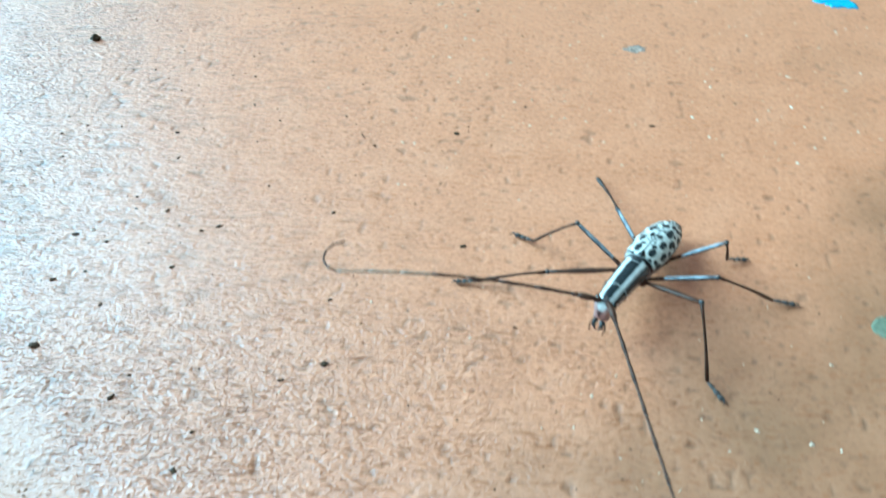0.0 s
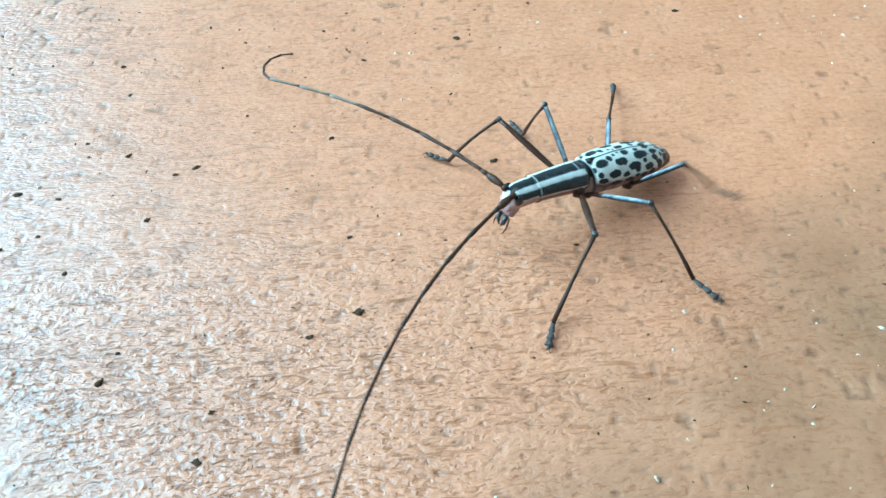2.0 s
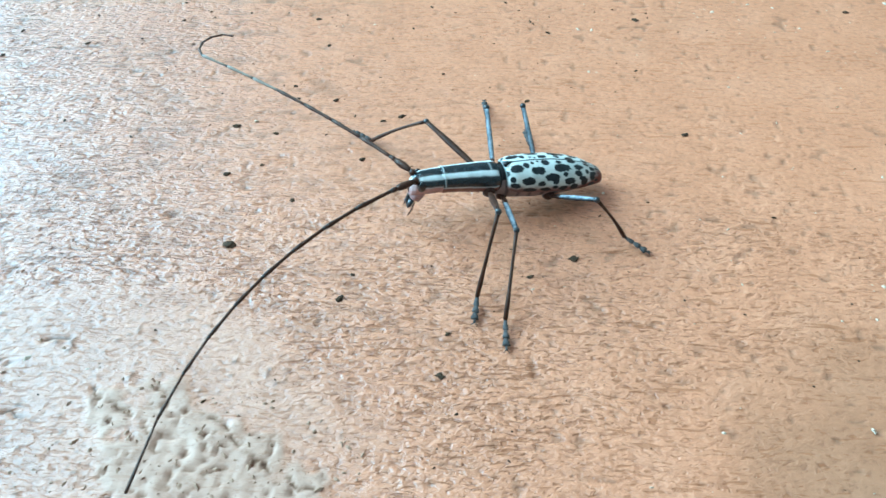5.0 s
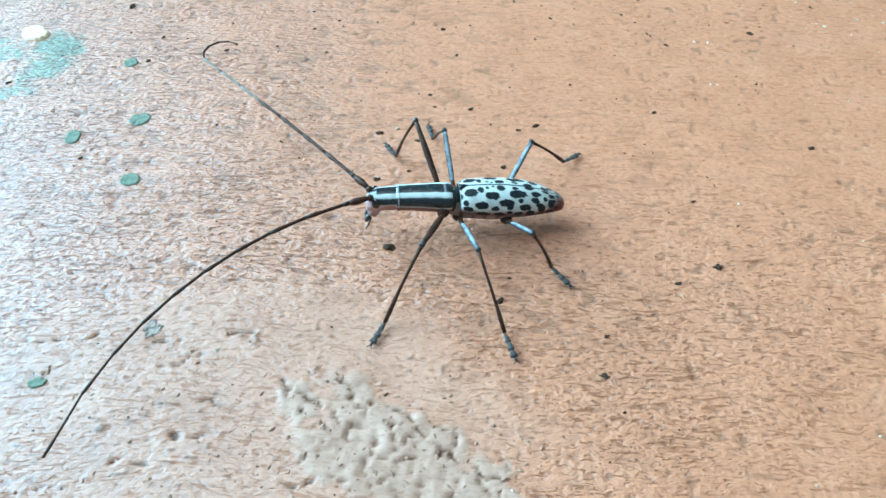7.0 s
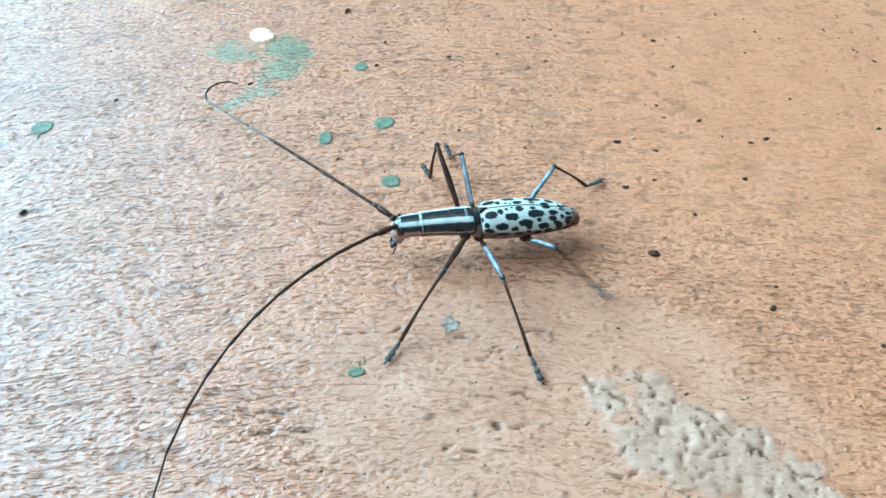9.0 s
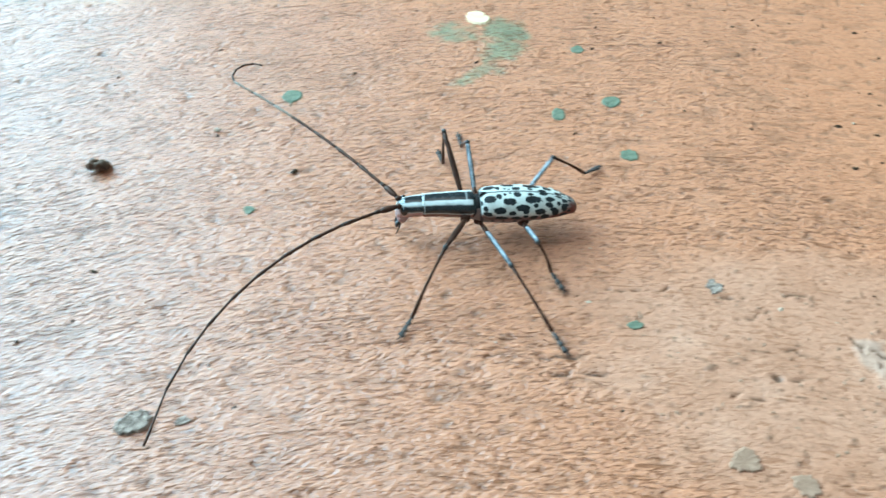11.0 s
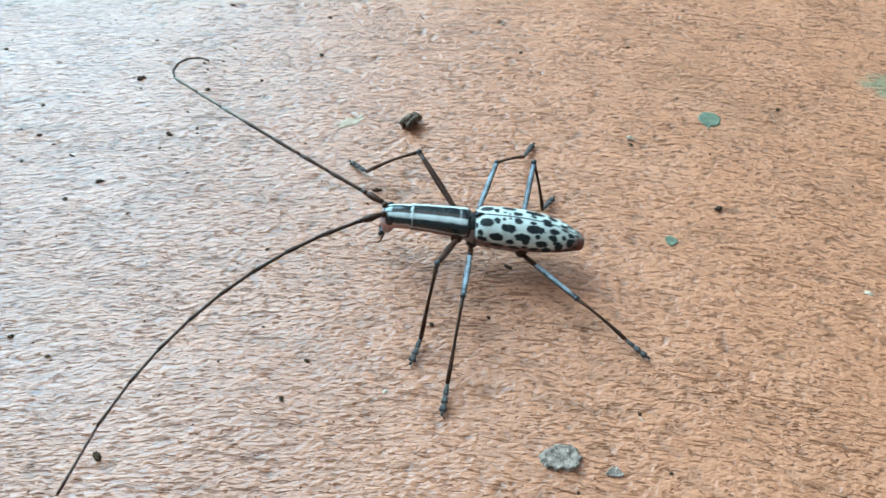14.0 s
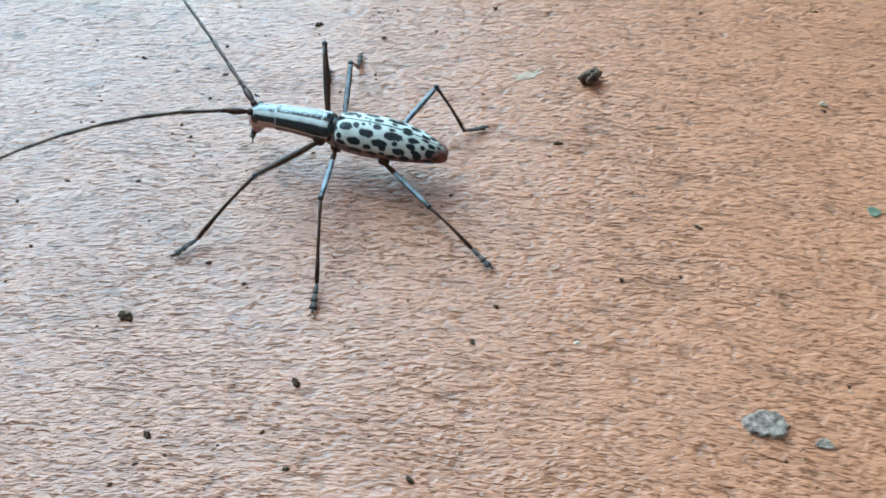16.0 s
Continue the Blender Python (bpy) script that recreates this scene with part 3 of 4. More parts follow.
def build_clod():
    """The clod that a foreleg kicks along."""
    bm = bmesh.new()
    rnd = random.Random(3)
    for k in range(9):
        b = lump_mesh("clod", 0.0011, 0.0009, 0.0008, 70 + k, 0.6)
        m = pose(rnd.uniform(-0.0013, 0.0013), rnd.uniform(-0.0009, 0.0009), rnd.uniform(0.0004, 0.0016), rnd.uniform(0, 360), rnd.uniform(0, 360), 0)
        b.transform(m)
        me = bpy.data.meshes.new("piece")
        b.to_mesh(me)
        bm.from_mesh(me)
        bpy.data.meshes.remove(me)
        b.free()
    for a in (0.2, 2.4, 4.0, 5.2):
        tube(bm, [Vector((0, 0, 0.0012)), Vector((0.0018 * math.cos(a), 0.0018 * math.sin(a), 0.0016)), Vector((0.0026 * math.cos(a + 0.3), 0.0026 * math.sin(a + 0.3), 0.0009))], [0.0002, 0.00014, 0.00006], 6)
    return tagged(part("dirt_clod", bm, GRIT), "loose dark brown clod of dirt and fibres", "dirt clod")


def tube(bm, points, radii, sides=10, flat=1.0):
    """A capped tube along a line of points."""
    rings = []
    for i, p in enumerate(points):
        d = (points[min(i + 1, len(points) - 1)] - points[max(i - 1, 0)]).normalized()
        side = d.cross(Vector((0, 0, 1)))
        side = side.normalized() if side.length > 1e-4 else Vector((0, 1, 0))
        up = side.cross(d)
        rings.append([bm.verts.new(p + (side * math.cos(a) + up * math.sin(a) * flat) * radii[i]) for a in (2 * math.pi * k / sides for k in range(sides))])
    for a, b in zip(rings, rings[1:]):
        for k in range(sides):
            bm.faces.new((a[k], a[(k + 1) % sides], b[(k + 1) % sides], b[k]))
    bm.faces.new(rings[0][::-1])
    bm.faces.new(rings[-1])


# ---- the beetle; its space has the neck of the wing-cases over the origin, x forward, y to its left ----
MM = 0.001
# dark spots of the left wing-case: share of its length, share of the way from seam to rim, half sizes
SEAM_SPOTS = ((0.11, 0.24, 0.060, 0.12), (0.20, 0.16, 0.024, 0.09), (0.26, 0.11, 0.015, 0.04), (0.31, 0.07, 0.012, 0.035), (0.38, 0.11, 0.037, 0.085),
         (0.51, 0.10, 0.027, 0.05), (0.64, 0.05, 0.041, 0.08), (0.30, 0.33, 0.062, 0.105), (0.53, 0.27, 0.078, 0.115), (0.70, 0.23, 0.046, 0.09),
              (0.88, 0.40, 0.018, 0.07), (0.90, 0.72, 0.020, 0.08), (0.84, 0.90, 0.040, 0.09), (0.92, 0.12, 0.020, 0.06), (0.72, 0.58, 0.028, 0.07))
FLANK_SPOTS = ((0.06, 0.55, 0.026, 0.09), (0.20, 0.61, 0.056, 0.11), (0.08, 0.75, 0.045, 0.085), (0.42, 0.53, 0.060, 0.10), (0.45, 0.62, 0.03, 0.10),
         (0.32, 0.70, 0.034, 0.07), (0.55, 0.45, 0.022, 0.06), (0.69, 0.43, 0.038, 0.09), (0.59, 0.65, 0.052, 0.10), (0.215, 0.89, 0.060, 0.07),
         (0.36, 0.89, 0.047, 0.06), (0.53, 0.88, 0.038, 0.08), (0.64, 0.86, 0.041, 0.11), (0.75, 0.70, 0.036, 0.16), (0.85, 0.52, 0.030, 0.18),
         (0.79, 0.36, 0.022, 0.08), (0.45, 0.82, 0.026, 0.05), (0.02, 0.35, 0.014, 0.10), (0.86, 0.20, 0.030, 0.10), (0.80, 0.08, 0.035, 0.06))


def body_profile(rows, s):
    """Half width, half height, middle height and place along the body at the share s of a row of stations."""
    k = [r[0] for r in rows]
    return [float(np.interp(s, k, [r[j] for r in rows])) for j in range(1, 5)]


def shell_part(name, rows, a0, a1, marks, parent, label, ns=90, na=56, material=SHELL):
    """A curved shell swept along stations (share, half width, half height, middle height, x in mm), from angle a0 to a1 off the crown."""
    me_marks = []
    bm = bmesh.new()
    grid = []
    smooth_rows = rows
    for i in range(ns + 1):
        s = i / ns
        w, h, z, x = body_profile(smooth_rows, s)
        line = []
        for j in range(na + 1):
            f = j / na
            a = a0 + (a1 - a0) * f
            y = w * math.sin(a)
            zz = z + h * math.cos(a)
            line.append(bm.verts.new((x * MM, y * MM, zz * MM)))
            me_marks.append(marks(s, a, f))
        grid.append(line)
    for p, q in zip(grid, grid[1:]):
        for j in range(na):
            bm.faces.new((p[j], q[j], q[j + 1], p[j + 1]) if a1 > a0 else (p[j + 1], q[j + 1], q[j], p[j]))
    bm.verts.index_update()
    ob = part(name, bm, material, parent, label)
    layer = ob.data.color_attributes.new("marks", "FLOAT_COLOR", "POINT")
    layer.data.foreach_set("color", np.array([(*m, 1.0) for m in me_marks], np.float32).ravel())
    return ob


ELYTRA = ((0, 2.6, 1.9, 7.6, -0.7), (0.03, 3.15, 2.5, 7.5, -1.1), (0.10, 3.55, 2.95, 7.35, -2.3), (0.25, 3.80, 3.15, 7.2, -5.2), (0.45, 3.85, 3.15, 6.95, -9.1),
          (0.62, 3.60, 2.90, 6.6, -12.4), (0.77, 3.05, 2.45, 6.2, -15.2), (0.88, 2.30, 1.85, 5.75, -17.3), (0.96, 1.75, 1.4, 5.4, -18.8), (0.985, 1.3, 1.05, 5.2, -19.3), (1.0, 0.7, 0.6, 5.1, -19.6))
PRONOTUM = ((0, 2.20, 2.00, 8.0, 10.0), (0.03, 2.38, 2.15, 8.0, 9.7), (0.08, 2.32, 2.10, 8.0, 9.2), (0.3, 2.42, 2.20, 7.95, 7.0), (0.65, 2.68, 2.38, 7.75, 3.4), (0.88, 2.80, 2.45, 7.6, 1.1), (0.95, 2.62, 2.30, 7.55, 0.4), (1.0, 2.3, 2.0, 7.5, 0.0))
HEAD = ((0, 0.55, 0.7, 6.9, 15.1), (0.05, 1.15, 1.4, 7.1, 14.9), (0.15, 1.65, 1.85, 7.5, 14.3), (0.35, 1.95, 2.0, 7.8, 13.2), (0.7, 2.12, 2.0, 7.95, 11.3), (1.0, 2.15, 1.95, 8.0, 9.9))
ABDOMEN = ((0, 2.0, 2.0, 6.6, 1.2), (0.1, 2.7, 2.6, 6.3, -0.5), (0.4, 3.3, 2.7, 6.1, -6.0), (0.7, 2.8, 2.2, 5.7, -12.6), (0.9, 1.9, 1.5, 5.3, -17.2), (0.97, 1.2, 1.0, 5.1, -19.0), (1.0, 0.03, 0.03, 5.0, -19.5))


def step(lo, hi, v):
    t = min(max((v - lo) / (hi - lo), 0.0), 1.0)
    return t * t * (3 - 2 * t)


def band(v, lo, hi, soft):
    return step(lo - soft, lo + soft, v) * (1 - step(hi - soft, hi + soft, v))


def jitter(x, y, k):
    return noise.noise(Vector((x, y, k)))


def elytron_marks(side):
    def marks(s, a, f):
        v = max(f + 0.02 * jitter(s * 30, f * 12, 2 + side), 0.0) ** 0.9
        dark = 0.0
        for i, (u0, v0, ru, rv) in enumerate(SEAM_SPOTS + FLANK_SPOTS):
            du = (s - u0 + (0.006 * math.sin(i * 2.3) if side < 0 else 0)) / ru
            dv = (v - v0 ** 0.9) / (rv * 0.95)
            if du * du + dv * dv > 2.8:
                continue
            d = du * du + dv * dv + 0.55 * jitter(s * 42 + i, f * 17, i * 1.7 + side)
            dark = max(dark, 1 - step(1.05, 1.32, d))
        dark = max(dark, band(f, -0.1, 0.018, 0.006))
        dark = max(dark, band(s, -0.1, 0.012, 0.008) * 0.8)
        tinge = step(0.76, 0.94, s + 0.22 * (f - 0.5) + 0.04 * jitter(s * 20, f * 9, 5)) + 0.9 * step(0.72, 0.92, f + 0.05 * jitter(s * 25, f * 6, 7))
        return dark, min(tinge, 1.0), 0.0
    return marks


def pronotum_marks(s, a, f):
    d = abs(math.degrees(a)) + 2.5 * jitter(s * 7, f * 9, 3)
    crown = 1 - (step(20, 25, d))
    flank = band(d, 44, 86, 4)
    rim = band(s, 0.93, 1.1, 0.012)
    pale_collar = band(s, 0.030, 0.042, 0.008)
    dark = max(crown * (1 - 0.08 * max(0, jitter(s * 14, f * 8, 8))), flank, rim) * (1 - 0.85 * pale_collar)
    dark *= 1 - 0.3 * band(s, 0.80, 0.83, 0.012) * crown
    return float(dark), 0.95 * step(86, 94, d), 0.0


def head_marks(s, a, f):
    d = abs(math.degrees(a)) + 2.5 * jitter(s * 6, f * 9, 4)
    crown = (1 - (step(20, 26, d))) * (step(0.06, 0.16, s))
    flank = band(d, 46, 78, 4) * (step(0.25, 0.35, s))
    return max(crown, flank), 0.0, max(0.9 * step(76, 86, d), 0.75 * step(34, 50, d) * (1 - step(0.2, 0.32, s)))


def abdomen_marks(s, a, f):
    return 0.75 * band((s * 9) % 1.0, 0.0, 0.25, 0.08), 0.75, 0.0


# coxa (forward, out, up), femur, tibia and foot lengths in mm, and the lean of the knee (forward, out)
LEGS = {"F": ((2.1, 2.9, 6.6), 13.2, 14.2, 5.0, (0.26, 0.92)), "M": ((-0.6, 2.1, 5.0), 13.0, 13.6, 5.4, (0.06, 0.71)), "H": ((-9.0, 2.9, 4.4), 11.9, 10.0, 5.0, (0.26, 0.48))}
JOINTS = {"L": (3.4, 0.9, 6.6, 6.3, 6.2, 6.0, 5.9, 5.9, 5.9, 6.6, 9.2), "R": (3.4, 0.9, 6.6, 6.3, 6.2, 6.0, 5.9, 5.8, 5.7, 2.1, 2.1, 2.1, 2.1, 2.1)}


def limb(name, length, radii, material, parent, label="", flat=1.0, bow=0.0, sides=10):
    """A limb along +x from the origin: radii in mm at even steps, with a slight bow upwards."""
    bm = bmesh.new()
    n = len(radii)
    pts = [Vector((length * MM * k / (n - 1), 0, bow * MM * math.sin(math.pi * k / (n - 1)))) for k in range(n)]
    tube(bm, pts, [r * MM for r in radii], sides, flat)
    return part(name, bm, material, parent, label)


def build_foot(parent, length):
    """A foot of three lobes and two claws along +x."""
    bm = bmesh.new()
    x = 0.0
    for k, (part_length, r) in enumerate(((0.34, 0.46), (0.24, 0.58), (0.24, 0.64))):
        l = part_length * length
        tube(bm, [Vector((v * MM, 0, 0.0003)) for v in (x, x + l * 0.55, x + l * 0.92, x + l)], [r * 0.5 * MM, r * 0.85 * MM, r * MM, r * 0.55 * MM], 10, 0.6)
        x += l
    tube(bm, [Vector((x * MM, 0, 0.0003)), Vector((length * 0.9 * MM, 0, 0.00045)), Vector((length * 0.95 * MM, 0, 0.0004))], [0.18 * MM, 0.22 * MM, 0.20 * MM], 8)
    for side in (-1, 1):
        tube(bm, [Vector((length * 0.93 * MM, 0, 0.0004)), Vector((length * MM, side * 0.00035, 0.00035)), Vector((length * 1.03 * MM, side * 0.00055, 0.0001))], [0.09 * MM, 0.06 * MM, 0.02 * MM], 6)
    return part("tarsus", bm, TARSUS, parent, "grey downy foot with two claws")


def build_beetle():
    beetle = tagged(new("longhorn_beetle"), "black and cream spotted longhorn beetle walking on the floor", "beetle")
    moving = {}
    for side, name in ((1, "left"), (-1, "right")):
        shell_part("elytron", ELYTRA, 0.0, side * radians(104), elytron_marks(side), beetle, "cream wing-case with black spots and brown tip", 150, 70)
    shell_part("pronotum", PRONOTUM, -math.pi, math.pi, pronotum_marks, beetle, "black neck shield with two cream stripes", 100, 120, GLOSSY_SHELL)
    shell_part("abdomen", ABDOMEN, -math.pi, math.pi, abdomen_marks, beetle, "brown underside", 60, 48)
    head = shell_part("head", HEAD, -math.pi, math.pi, head_marks, beetle, "black head with cream stripes and pink cheeks", 70, 90, GLOSSY_SHELL)
    # face below the head
    bm = lump_mesh("face", 0.00125, 0.00165, 0.0023, 5, 0.12, 3)
    bm.transform(pose(0.0136, 0, 0.0062, 0, -18, 0))
    part("face", bm, PINK, head, "pinkish downy face")
    for side in (-1, 1):
        bm = bmesh.new()
        bmesh.ops.create_icosphere(bm, subdivisions=3, radius=1)
        bm.transform(Matrix.Translation((0.0134, side * 0.00155, 0.0083)) @ Matrix.Diagonal((0.00075, 0.00062, 0.00105, 1)))
        part("eye", bm, EYE, head, "shiny black eye")
        bm = bmesh.new()
        tube(bm, [Vector((0.0146, side * 0.0006, 0.0048)), Vector((0.0150, side * 0.0007, 0.0036)), Vector((0.0150, side * 0.0002, 0.0027))], [0.0005, 0.0004, 0.0001], 8)
        part("mandible", bm, BLACK, head, "dark jaw")
        bm = bmesh.new()
        tube(bm, [Vector((0.0142, side * 0.0010, 0.0045)), Vector((0.0148, side * 0.0015, 0.0032)), Vector((0.0152, side * 0.0013, 0.0020))], [0.00016, 0.00014, 0.00008], 6)
        part("palp", bm, HORN, head, "thin brown feeler at the mouth")
        bm = bmesh.new()
        bmesh.ops.create_icosphere(bm, subdivisions=2, radius=0.00062)
        bm.transform(Matrix.Translation((0.0144, side * 0.00105, 0.0092)))
        part("antenna_socket", bm, HORN, head)
    bm = bmesh.new()
    tube(bm, [Vector((0.0012, 0, 0.0075)), Vector((0.0001, 0, 0.0075)), Vector((-0.0012, 0, 0.0075))], [0.0018, 0.00195, 0.0020], 32, 0.95)
    part("waist", bm, BLACK, beetle, "dark waist between neck shield and wing-cases")
    bm = bmesh.new()
    v = [bm.verts.new(p) for p in ((-0.0007, -0.0008, 0.00995), (-0.0007, 0.0008, 0.00995), (-0.0021, 0, 0.0105), (-0.0007, 0, 0.0097))]
    for f in ((0, 1, 2), (1, 0, 3), (0, 2, 3), (2, 1, 3)):
        bm.faces.new([v[i] for i in f])
    part("scutellum", bm, BLACK, beetle, "small dark plate at the seam")
    for key, (coxa, fe, ti, ta, lean) in LEGS.items():
        for side in ("L", "R"):
            if key == "F":
                femur = limb("femur", fe, (0.40, 0.50, 0.58, 0.60, 0.54, 0.44, 0.42), HORN, beetle, "dark brown front thigh", 0.8)
                tibia = limb("tibia", ti, (0.36, 0.28, 0.25, 0.26, 0.30, 0.38, 0.36), HORN, beetle, "thin dark brown shin", 1, 0.35)
            else:
                femur = limb("femur", fe, (0.30, 0.38, 0.46, 0.49, 0.48, 0.44, 0.40), DOWN, beetle, "pale blue-grey downy thigh", 0.8)
                tibia = limb("tibia", ti, (0.34, 0.26, 0.23, 0.24, 0.28, 0.36, 0.34), HORN, beetle, "thin dark brown shin", 1, 0.25)
            if key != "F":
                bm = bmesh.new()
                tube(bm, [Vector((q * fe * MM, 0, 0)) for q in (0, 0.1, 0.2, 0.28)], [0.36 * MM, 0.41 * MM, 0.46 * MM, 0.40 * MM], 10, 0.85)
                part("trochanter", bm, HORN, femur, "brown root of the thigh")
            bm = bmesh.new()
            bmesh.ops.create_icosphere(bm, subdivisions=2, radius=0.00052)
            bm.transform(Matrix.Translation((fe * MM, 0, 0)))
            part("knee", bm, BLACK, femur, "black knee")
            bm = lump_mesh("coxa", 0.0011, 0.0009, 0.0012, 9, 0.1)
            bm.transform(pose(coxa[0] * MM, coxa[1] * MM * (0.85 if side == "L" else -0.85), coxa[2] * MM))
            part("coxa", bm, HORN, beetle, "brown hip")
            moving[side + key] = (femur, tibia, build_foot(beetle, ta))
    for side in ("L", "R"):
        chain = []
        for k, l in enumerate(JOINTS[side]):
            f = 1 - k / len(JOINTS[side])
            r = 0.16 + 0.22 * f
            if k == 0:
                radii, m = (0.34, 0.46, 0.56, 0.62, 0.58, 0.40), HORN
            elif k == 1:
                radii, m = (0.34, 0.40, 0.36), HORN
            else:
                radii, m = (r * 0.85, r * 0.86, r * 0.88, r * 0.9, r * 1.12, r * 0.95), HORN
            # the sky's reflection on these joints is painted as a paler horn colour
            if side == "R" and 5 < k < 9:
                m = SHEEN_HORN
            seg = limb("antenna_segment", l, radii, m, beetle, "dark brown antenna joint" if m is HORN else "brown antenna joint paled by a painted sky reflection")
            if 1 < k < 10:
                bm = bmesh.new()
                tube(bm, [Vector((-0.05 * MM, 0, 0)), Vector((0.3 * MM, 0, 0))], [r * 0.93 * MM] * 2, 10)
                part("joint_ring", bm, TARSUS, seg, "pale ring at the joint")
            chain.append(seg)
        moving["A" + side] = chain
    return beetle, moving


# ---- what moves ----
# neck of the beetle: seconds, x, y in metres, heading and pitch in degrees (nose up below 0), and lift in mm
TRACK = ((0, 0.1188, -0.0107, -121.1, -6.0, 0.2), (0.5, 0.1144, -0.0123, -128.1, -6.5, 0.2), (1, 0.1095, -0.0109, -136.2, -9.0, 0.1), (1.5, 0.1041, -0.0109, -144.0, -8.0, 0.1),
         (2, 0.0971, -0.0124, -151.7, -8.3, 0.1), (2.5, 0.0915, -0.0134, -154.2, -7.9, 0.2), (3, 0.0827, -0.0145, -157.4, -6.9, 0.1), (5.5, 0.0400, -0.0211, -162.8, -6.5, -0.2),
         (6, 0.0326, -0.0226, -164.3, -4.0, -0.2), (6.5, 0.0240, -0.0223, -165.4, -3.8, -0.2), (7, 0.0161, -0.0248, -169.4, -3.6, -0.1), (7.5, 0.0062, -0.0259, -165.6, -2.1, -0.1),
         (8, -0.0048, -0.0281, -167.6, -1.6, 0.0))
LATER_TRACK = ((10.5, -0.0626, -0.0390, -159.9, -0.8, 0.0), (11, -0.0756, -0.0433, -165.3, -0.7, 0.0), (11.5, -0.0889, -0.0450, -164.1, -0.5, 0.1), (12, -0.1022, -0.0500, -163.0, 3.2, 0.1),
         (12.5, -0.1154, -0.0532, -161.9, 2.2, 0.2), (13, -0.1264, -0.0558, -160.3, 0.0, 0.2), (13.5, -0.1403, -0.0598, -164.0, 0.0, 0.4), (14, -0.1524, -0.0656, -156.4, -1.0, 0.4),
         (14.5, -0.1651, -0.0707, -159.0, -3.8, 0.3), (15, -0.1782, -0.0756, -157.9, -1.5, 0.4), (15.5, -0.1906, -0.0812, -157.0, -2.6, 0.5), (16, -0.2038, -0.0857, -158.5, -0.6, 0.3))

# footfalls of each leg: seconds of touching down, and where, in mm
STEPS = {
    "LF": ((-1, 133, -35), (0.80, 108.1, -39.8), (1.78, 89.2, -40.4), (3.03, 67.2, -41), (4.25, 46, -45), (5.38, 25.0, -48.6), (6.57, 5.1, -51.5), (7.82, -18.4, -55.4),
           (8.9, -40, -59.5), (9.9, -61.9, -63.8), (10.78, -85, -71.1), (11.57, -108.6, -77.3), (12.42, -127.4, -84.4), (13.38, -150.3, -90.3), (14.36, -171.2, -101.3), (15.08, -190.6, -109.7), (15.85, -212.6, -117.6)),
    "LM": ((-1, 150.7, -11.5), (0.35, 134.1, -27.9), (1.30, 116.1, -33.8), (2.58, 93.9, -41.5), (3.75, 72, -46), (4.9, 50.8, -49.7), (6.24, 28, -52.8), (7.42, 6.6, -56),
           (8.5, -14, -60.5), (9.45, -35, -65), (10.42, -55.5, -69.6), (11.32, -82, -75.6), (12.3, -102.8, -82), (13.08, -123.8, -87.9), (13.88, -142, -95.7), (14.9, -167.4, -104.7), (15.82, -187, -113.8)),
    "LH": ((-1, 143.6, 0.2), (0.8, 135.7, -8.7), (2.06, 117.5, -19.7), (3.3, 96, -25), (4.5, 74.4, -29.8), (5.77, 57.1, -34.1), (6.88, 37, -37.5), (8.05, 14.1, -42.2),
           (9.05, -9, -45.5), (9.9, -32.3, -48.7), (10.68, -57, -56.1), (11.75, -77, -61.5), (12.72, -99.7, -67.1), (13.52, -116.4, -71.5), (14.3, -143.5, -81.2), (15.3, -167.5, -91.7)),
    "RF": ((-1, 83, -9.5), (1.08, 73.3, 1.2), (1.60, 73, 3.6), (2.28, 62, 3.5), (3.45, 42, 1.5), (4.65, 22.3, -1.1), (5.98, 1.5, -3.5), (7.25, -17, -6.2), (8.32, -40, -11.5),
           (9.2, -63, -17), (10.1, -86.5, -21.8), (11.2, -109, -26), (11.9, -133.4, -34.3), (12.75, -156, -42.6), (13.76, -181.6, -56.7), (14.68, -199.0, -64.0), (15.35, -220.3, -67.4)),
    "RM": ((-1, 95.5, 5.3), (0.75, 89.2, 11.3), (2.8, 69.3, 11), (4.1, 47.2, 9.2), (5.55, 28.3, 4.6), (6.74, 9.5, 2.8), (7.85, -11.9, 0.4),
           (9.0, -36, -5), (9.9, -59, -10.3), (10.75, -83, -15.5), (11.58, -106.9, -20.8), (12.52, -128.3, -27.5), (13.4, -152.4, -34.2), (14.35, -177.3, -39), (15.12, -197.2, -53.5), (15.9, -218, -60)),
    "RH": ((-1, 114.4, 24.5), (1.38, 110.5, 20.5), (2.45, 96.5, 10.6), (3.5, 75, 6), (4.6, 55, 0.5), (6.24, 39.8, -4.2), (7.28, 20.3, -8.2),
           (8.45, -3, -12), (9.3, -27, -16.5), (10.36, -51.5, -21.4), (11.3, -73.6, -24.6), (12.08, -98.3, -33.2), (13.08, -119.7, -38.3), (13.9, -143.5, -45.6), (14.8, -165, -54.2), (15.58, -185.8, -64)),
}
SWING = 0.15
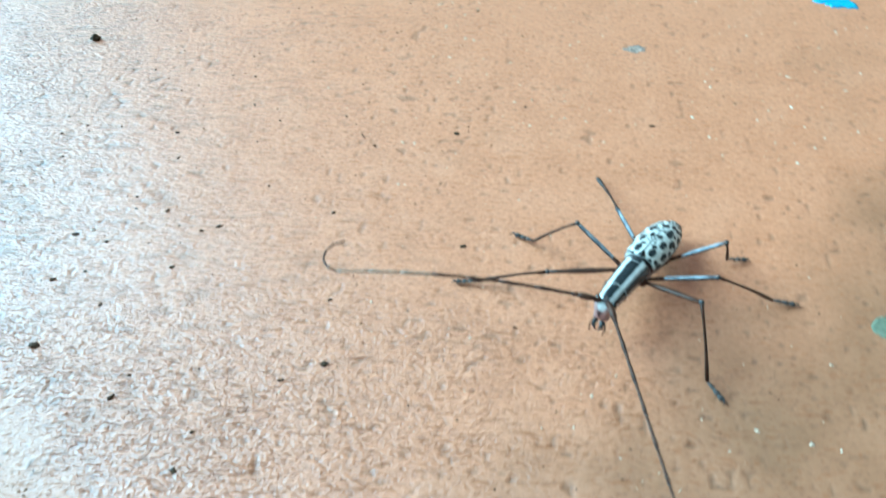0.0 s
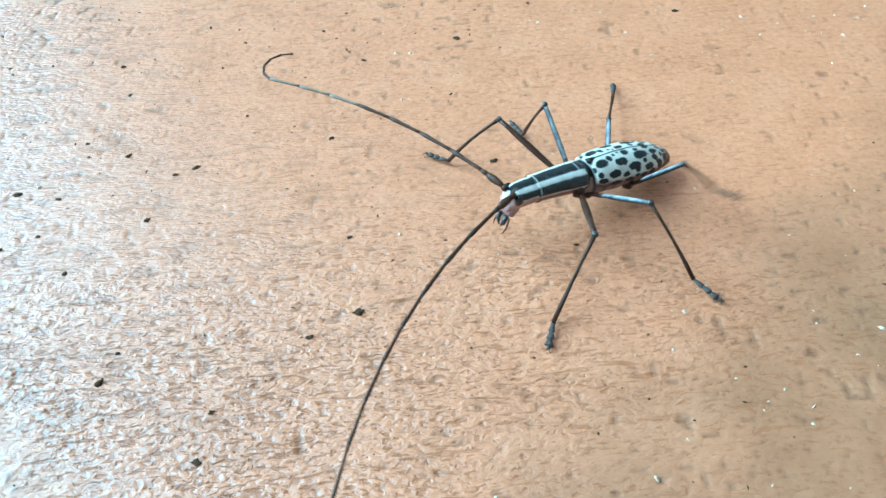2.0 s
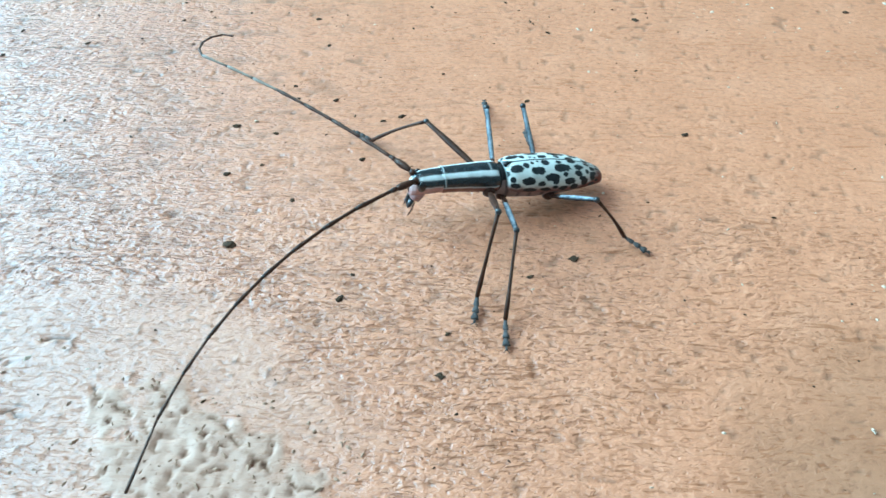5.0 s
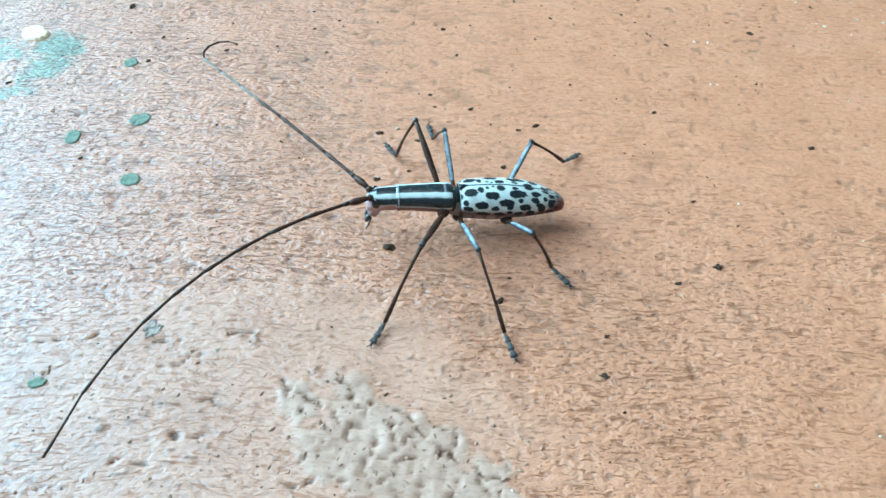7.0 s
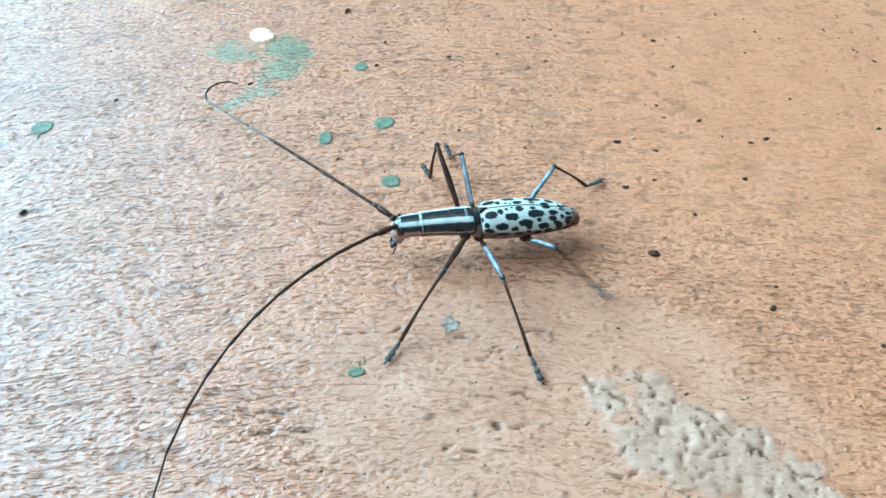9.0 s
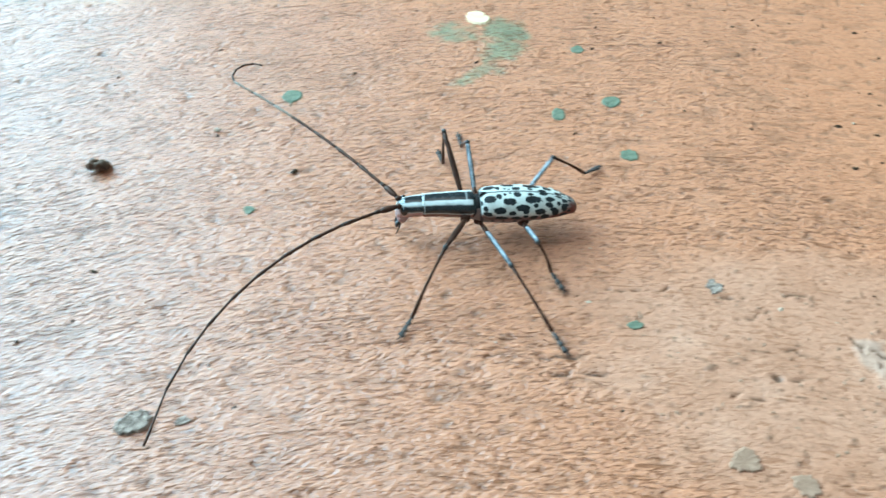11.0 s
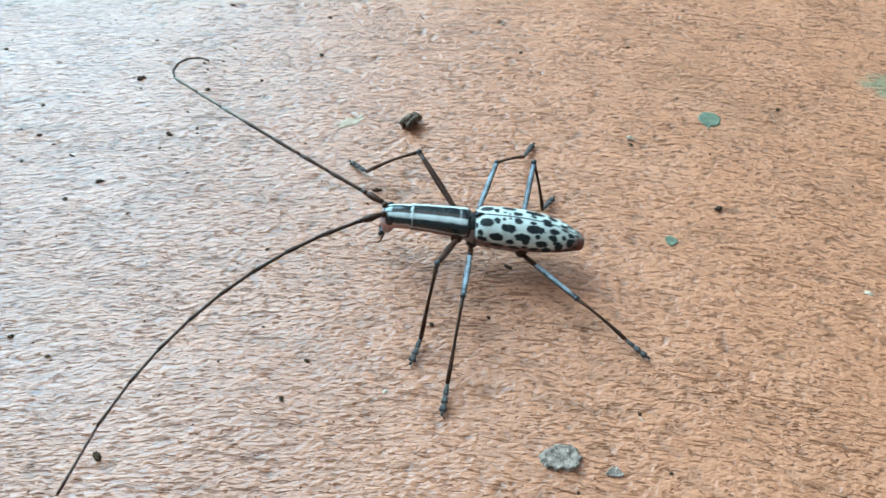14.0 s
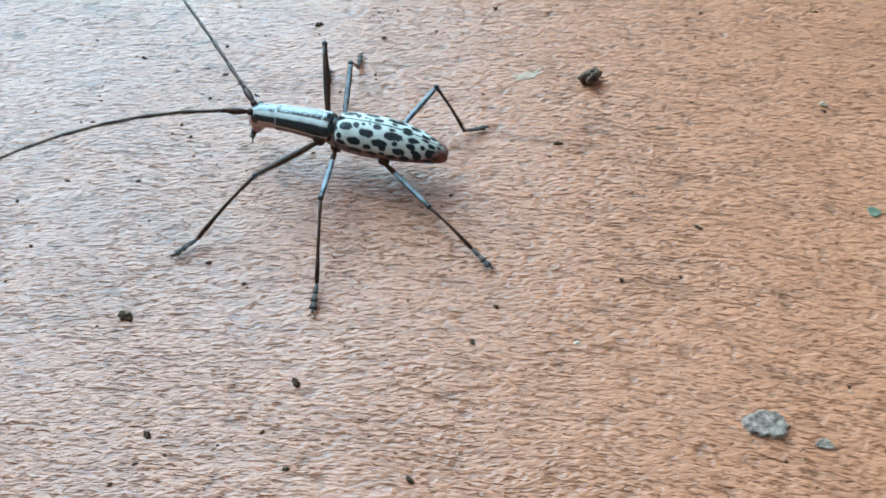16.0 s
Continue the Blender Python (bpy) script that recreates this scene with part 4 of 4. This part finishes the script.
# antennae: seconds, how far each root and its curve turn off the heading, in degrees
FEELERS = {
    "L": ((0.0, 40.1, 0.0), (0.5, 20.9, 29.3), (1.0, 24.5, 19.0), (1.5, 25.7, 24.2), (2.0, 18.0, 48.1), (2.5, 24.7, 43.2), (3.0, 20.5, 50.4),
          (5.3, 17.8, 69.1), (5.5, 22.3, 61.7), (6.0, 22.0, 67.1), (6.5, 16.3, 70.9), (7.0, 15.9, 76.9), (7.5, 15.0, 79.4), (8.0, 22.6, 77.7),
          (10.3, 16.9, 78.5), (10.5, 19.3, 72.4), (11.0, 17.1, 84.2), (11.5, 23.6, 74.9), (12.0, 14.6, 91.1), (12.5, 23.3, 75.3), (13.0, 11.9, 90.1),
          (13.5, 19.9, 92.9), (14.0, 29.0, 70.0), (14.5, 12.0, 106.7), (15.0, 14.4, 104.6), (15.5, 11.2, 92.0), (16.0, 11.9, 85.0)),
    "R": ((0.0, -68.8, 27.8), (0.5, -75.8, 16.3), (1.0, -77.7, 31.7), (1.5, -63.5, 30.3), (2.0, -79.1, 48.4), (2.5, -57.3, 20.0), (3.0, -66.1, 33.5),
          (5.3, -56.2, 19.2), (5.5, -53.1, 12.6), (6.0, -55.0, 1.2), (6.5, -51.8, 18.2), (7.0, -52.0, 5.6), (7.5, -49.7, 5.1), (8.0, -47.4, -3.3),
          (10.3, -47.6, 14.0), (10.5, -46.2, 3.6), (11.0, -52.8, 19.8), (11.5, -39.1, -7.6), (12.0, -38.4, -16.1), (12.5, -29.1, -18.1), (13.0, -40.7, -5.4),
          (13.5, -32.5, -17.1), (14.0, -28.5, -5.1), (14.5, -41.5, -8.1), (15.0, -31.0, -17.6), (15.5, -45.5, -14.6), (16.0, -47.1, 7.1)),
}


def eased(rows, t):
    """Values of the rows at t, on a smooth curve through them."""
    k = 0
    while k < len(rows) - 2 and rows[k + 1][0] <= t:
        k += 1
    a, b = rows[k], rows[k + 1]
    p, q = rows[max(k - 1, 0)], rows[min(k + 2, len(rows) - 1)]
    span = b[0] - a[0]
    f = min(max((t - a[0]) / span, 0), 1)
    out = []
    for i in range(1, len(a)):
        ma = (b[i] - p[i]) / (b[0] - p[0]) * span
        mb = (q[i] - a[i]) / (q[0] - a[0]) * span
        out.append((2 * f ** 3 - 3 * f ** 2 + 1) * a[i] + (f ** 3 - 2 * f ** 2 + f) * ma + (3 * f ** 2 - 2 * f ** 3) * b[i] + (f ** 3 - f ** 2) * mb)
    return out


def body_at(t):
    x, y, turn, pitch, lift = eased(TRACK + LATER_TRACK, t)
    return pose(x, y, lift * MM + 0.0001 * math.sin(t * 11), 0, pitch, turn)


def foot_at(leg, t):
    """Where the tip of a foot is, in metres: planted, or swinging forward to its next hold."""
    steps = STEPS[leg]
    k = max(i for i, s in enumerate(steps) if s[0] - SWING <= t)
    x, y = steps[k][1], steps[k][2]
    z = 0.0
    if t < steps[k][0] and k:
        f = (t - steps[k][0] + SWING) / SWING
        g = f * f * (3 - 2 * f)
        x, y = steps[k - 1][1] + (x - steps[k - 1][1]) * g, steps[k - 1][2] + (y - steps[k - 1][2]) * g
        z = 3.2 * math.sin(math.pi * f)
    return Vector((x * MM, y * MM, ground_height_fast(x * MM, y * MM) + 0.0003 + z * MM))


def along(a, b, up=Vector((0, 0, 1))):
    """The pose at a whose x axis runs to b."""
    x = (b - a).normalized()
    y = up.cross(x)
    y = y.normalized() if y.length > 1e-6 else Vector((0, 1, 0))
    z = x.cross(y)
    m = Matrix((x, y, z)).transposed().to_4x4()
    m.translation = a
    return m


def leg_poses(leg, t):
    """Thigh, shin and foot of a leg in the beetle's space."""
    coxa, fe, ti, ta, lean = LEGS[leg[1]]
    side = 1 if leg[0] == "L" else -1
    c = Vector((coxa[0], coxa[1] * side, coxa[2])) * MM
    tip = body_at(t).inverted() @ foot_at(leg, t)
    out = Vector((tip.x - c.x, tip.y - c.y, 0)).normalized()
    ankle = tip - out * ta * MM + Vector((0, 0, 0.0009))
    v = ankle - c
    d = v.length
    v = v / d
    reach = min(max(d / MM, abs(fe - ti) + 0.05), fe + ti - 0.05)
    x = (fe * fe - ti * ti + reach * reach) / (2 * reach)
    h = math.sqrt(max(fe * fe - x * x, 0))
    pole = Vector((lean[0], lean[1] * side, 1))
    up = (pole - v * v.dot(pole)).normalized()
    knee = c + (v * x + up * h) * MM
    ankle = knee + (ankle - knee).normalized() * ti * MM
    return along(c, knee), along(knee, ankle), along(ankle - Vector((0, 0, 0.0003)), tip - Vector((0, 0, 0.0001)))


def feeler_poses(side, t):
    """The joints of an antenna in the beetle's space, end to end."""
    root, curve = (radians(v) for v in eased(FEELERS[side], t))
    pitch = eased(TRACK + LATER_TRACK, t)[3]
    sign = 1 if side == "L" else -1
    p = Vector((14.6, 1.25 * sign, 9.4)) * MM
    total, gone, poses = (78.0 if side == "L" else 72.0), 0.0, []
    for k, l in enumerate(JOINTS[side]):
        s = (gone + l / 2) / total
        a = root + curve * s
        rise = 4
        if side == "R" and k > 8:
            a -= radians(34 * (k - 8))
            rise = 2
        lift = radians(rise + pitch * math.cos(a))
        q = p + Vector((math.cos(a) * math.cos(lift), math.sin(a) * math.cos(lift), math.sin(lift))) * l * MM
        poses.append(along(p, q))
        p, gone = q, gone + l
    return poses


def motions():
    beetle, moving = build_beetle()
    times = [k / 10 for k in range(161)]
    walk(beetle, [(t, body_at(t)) for t in times])
    for leg in STEPS:
        poses = [leg_poses(leg, t) for t in times]
        for k, piece in enumerate(moving[leg]):
            walk(piece, [(t, p[k]) for t, p in zip(times, poses)])
    coarse = [k / 4 for k in range(65)]
    for side in ("L", "R"):
        poses = [feeler_poses(side, t) for t in coarse]
        for k, piece in enumerate(moving["A" + side]):
            walk(piece, [(t, p[k]) for t, p in zip(coarse, poses)])
    clod = build_clod()
    rest = ground_height_fast(-0.1563, -0.0385)
    walk(clod, [(0.0, pose(-0.1563, -0.0385, rest)), (13.35, pose(-0.1563, -0.0385, rest)), (13.5, pose(-0.1590, -0.0400, rest + 0.0006, 10, 0, 20)), (13.6, pose(-0.1680, -0.0420, rest + 0.0020, 25, 20, 50)),
                (13.75, pose(-0.1763, -0.0413, rest, 0, 0, 70)), (16.0, pose(-0.1763, -0.0413, rest, 0, 0, 70))])


motions()
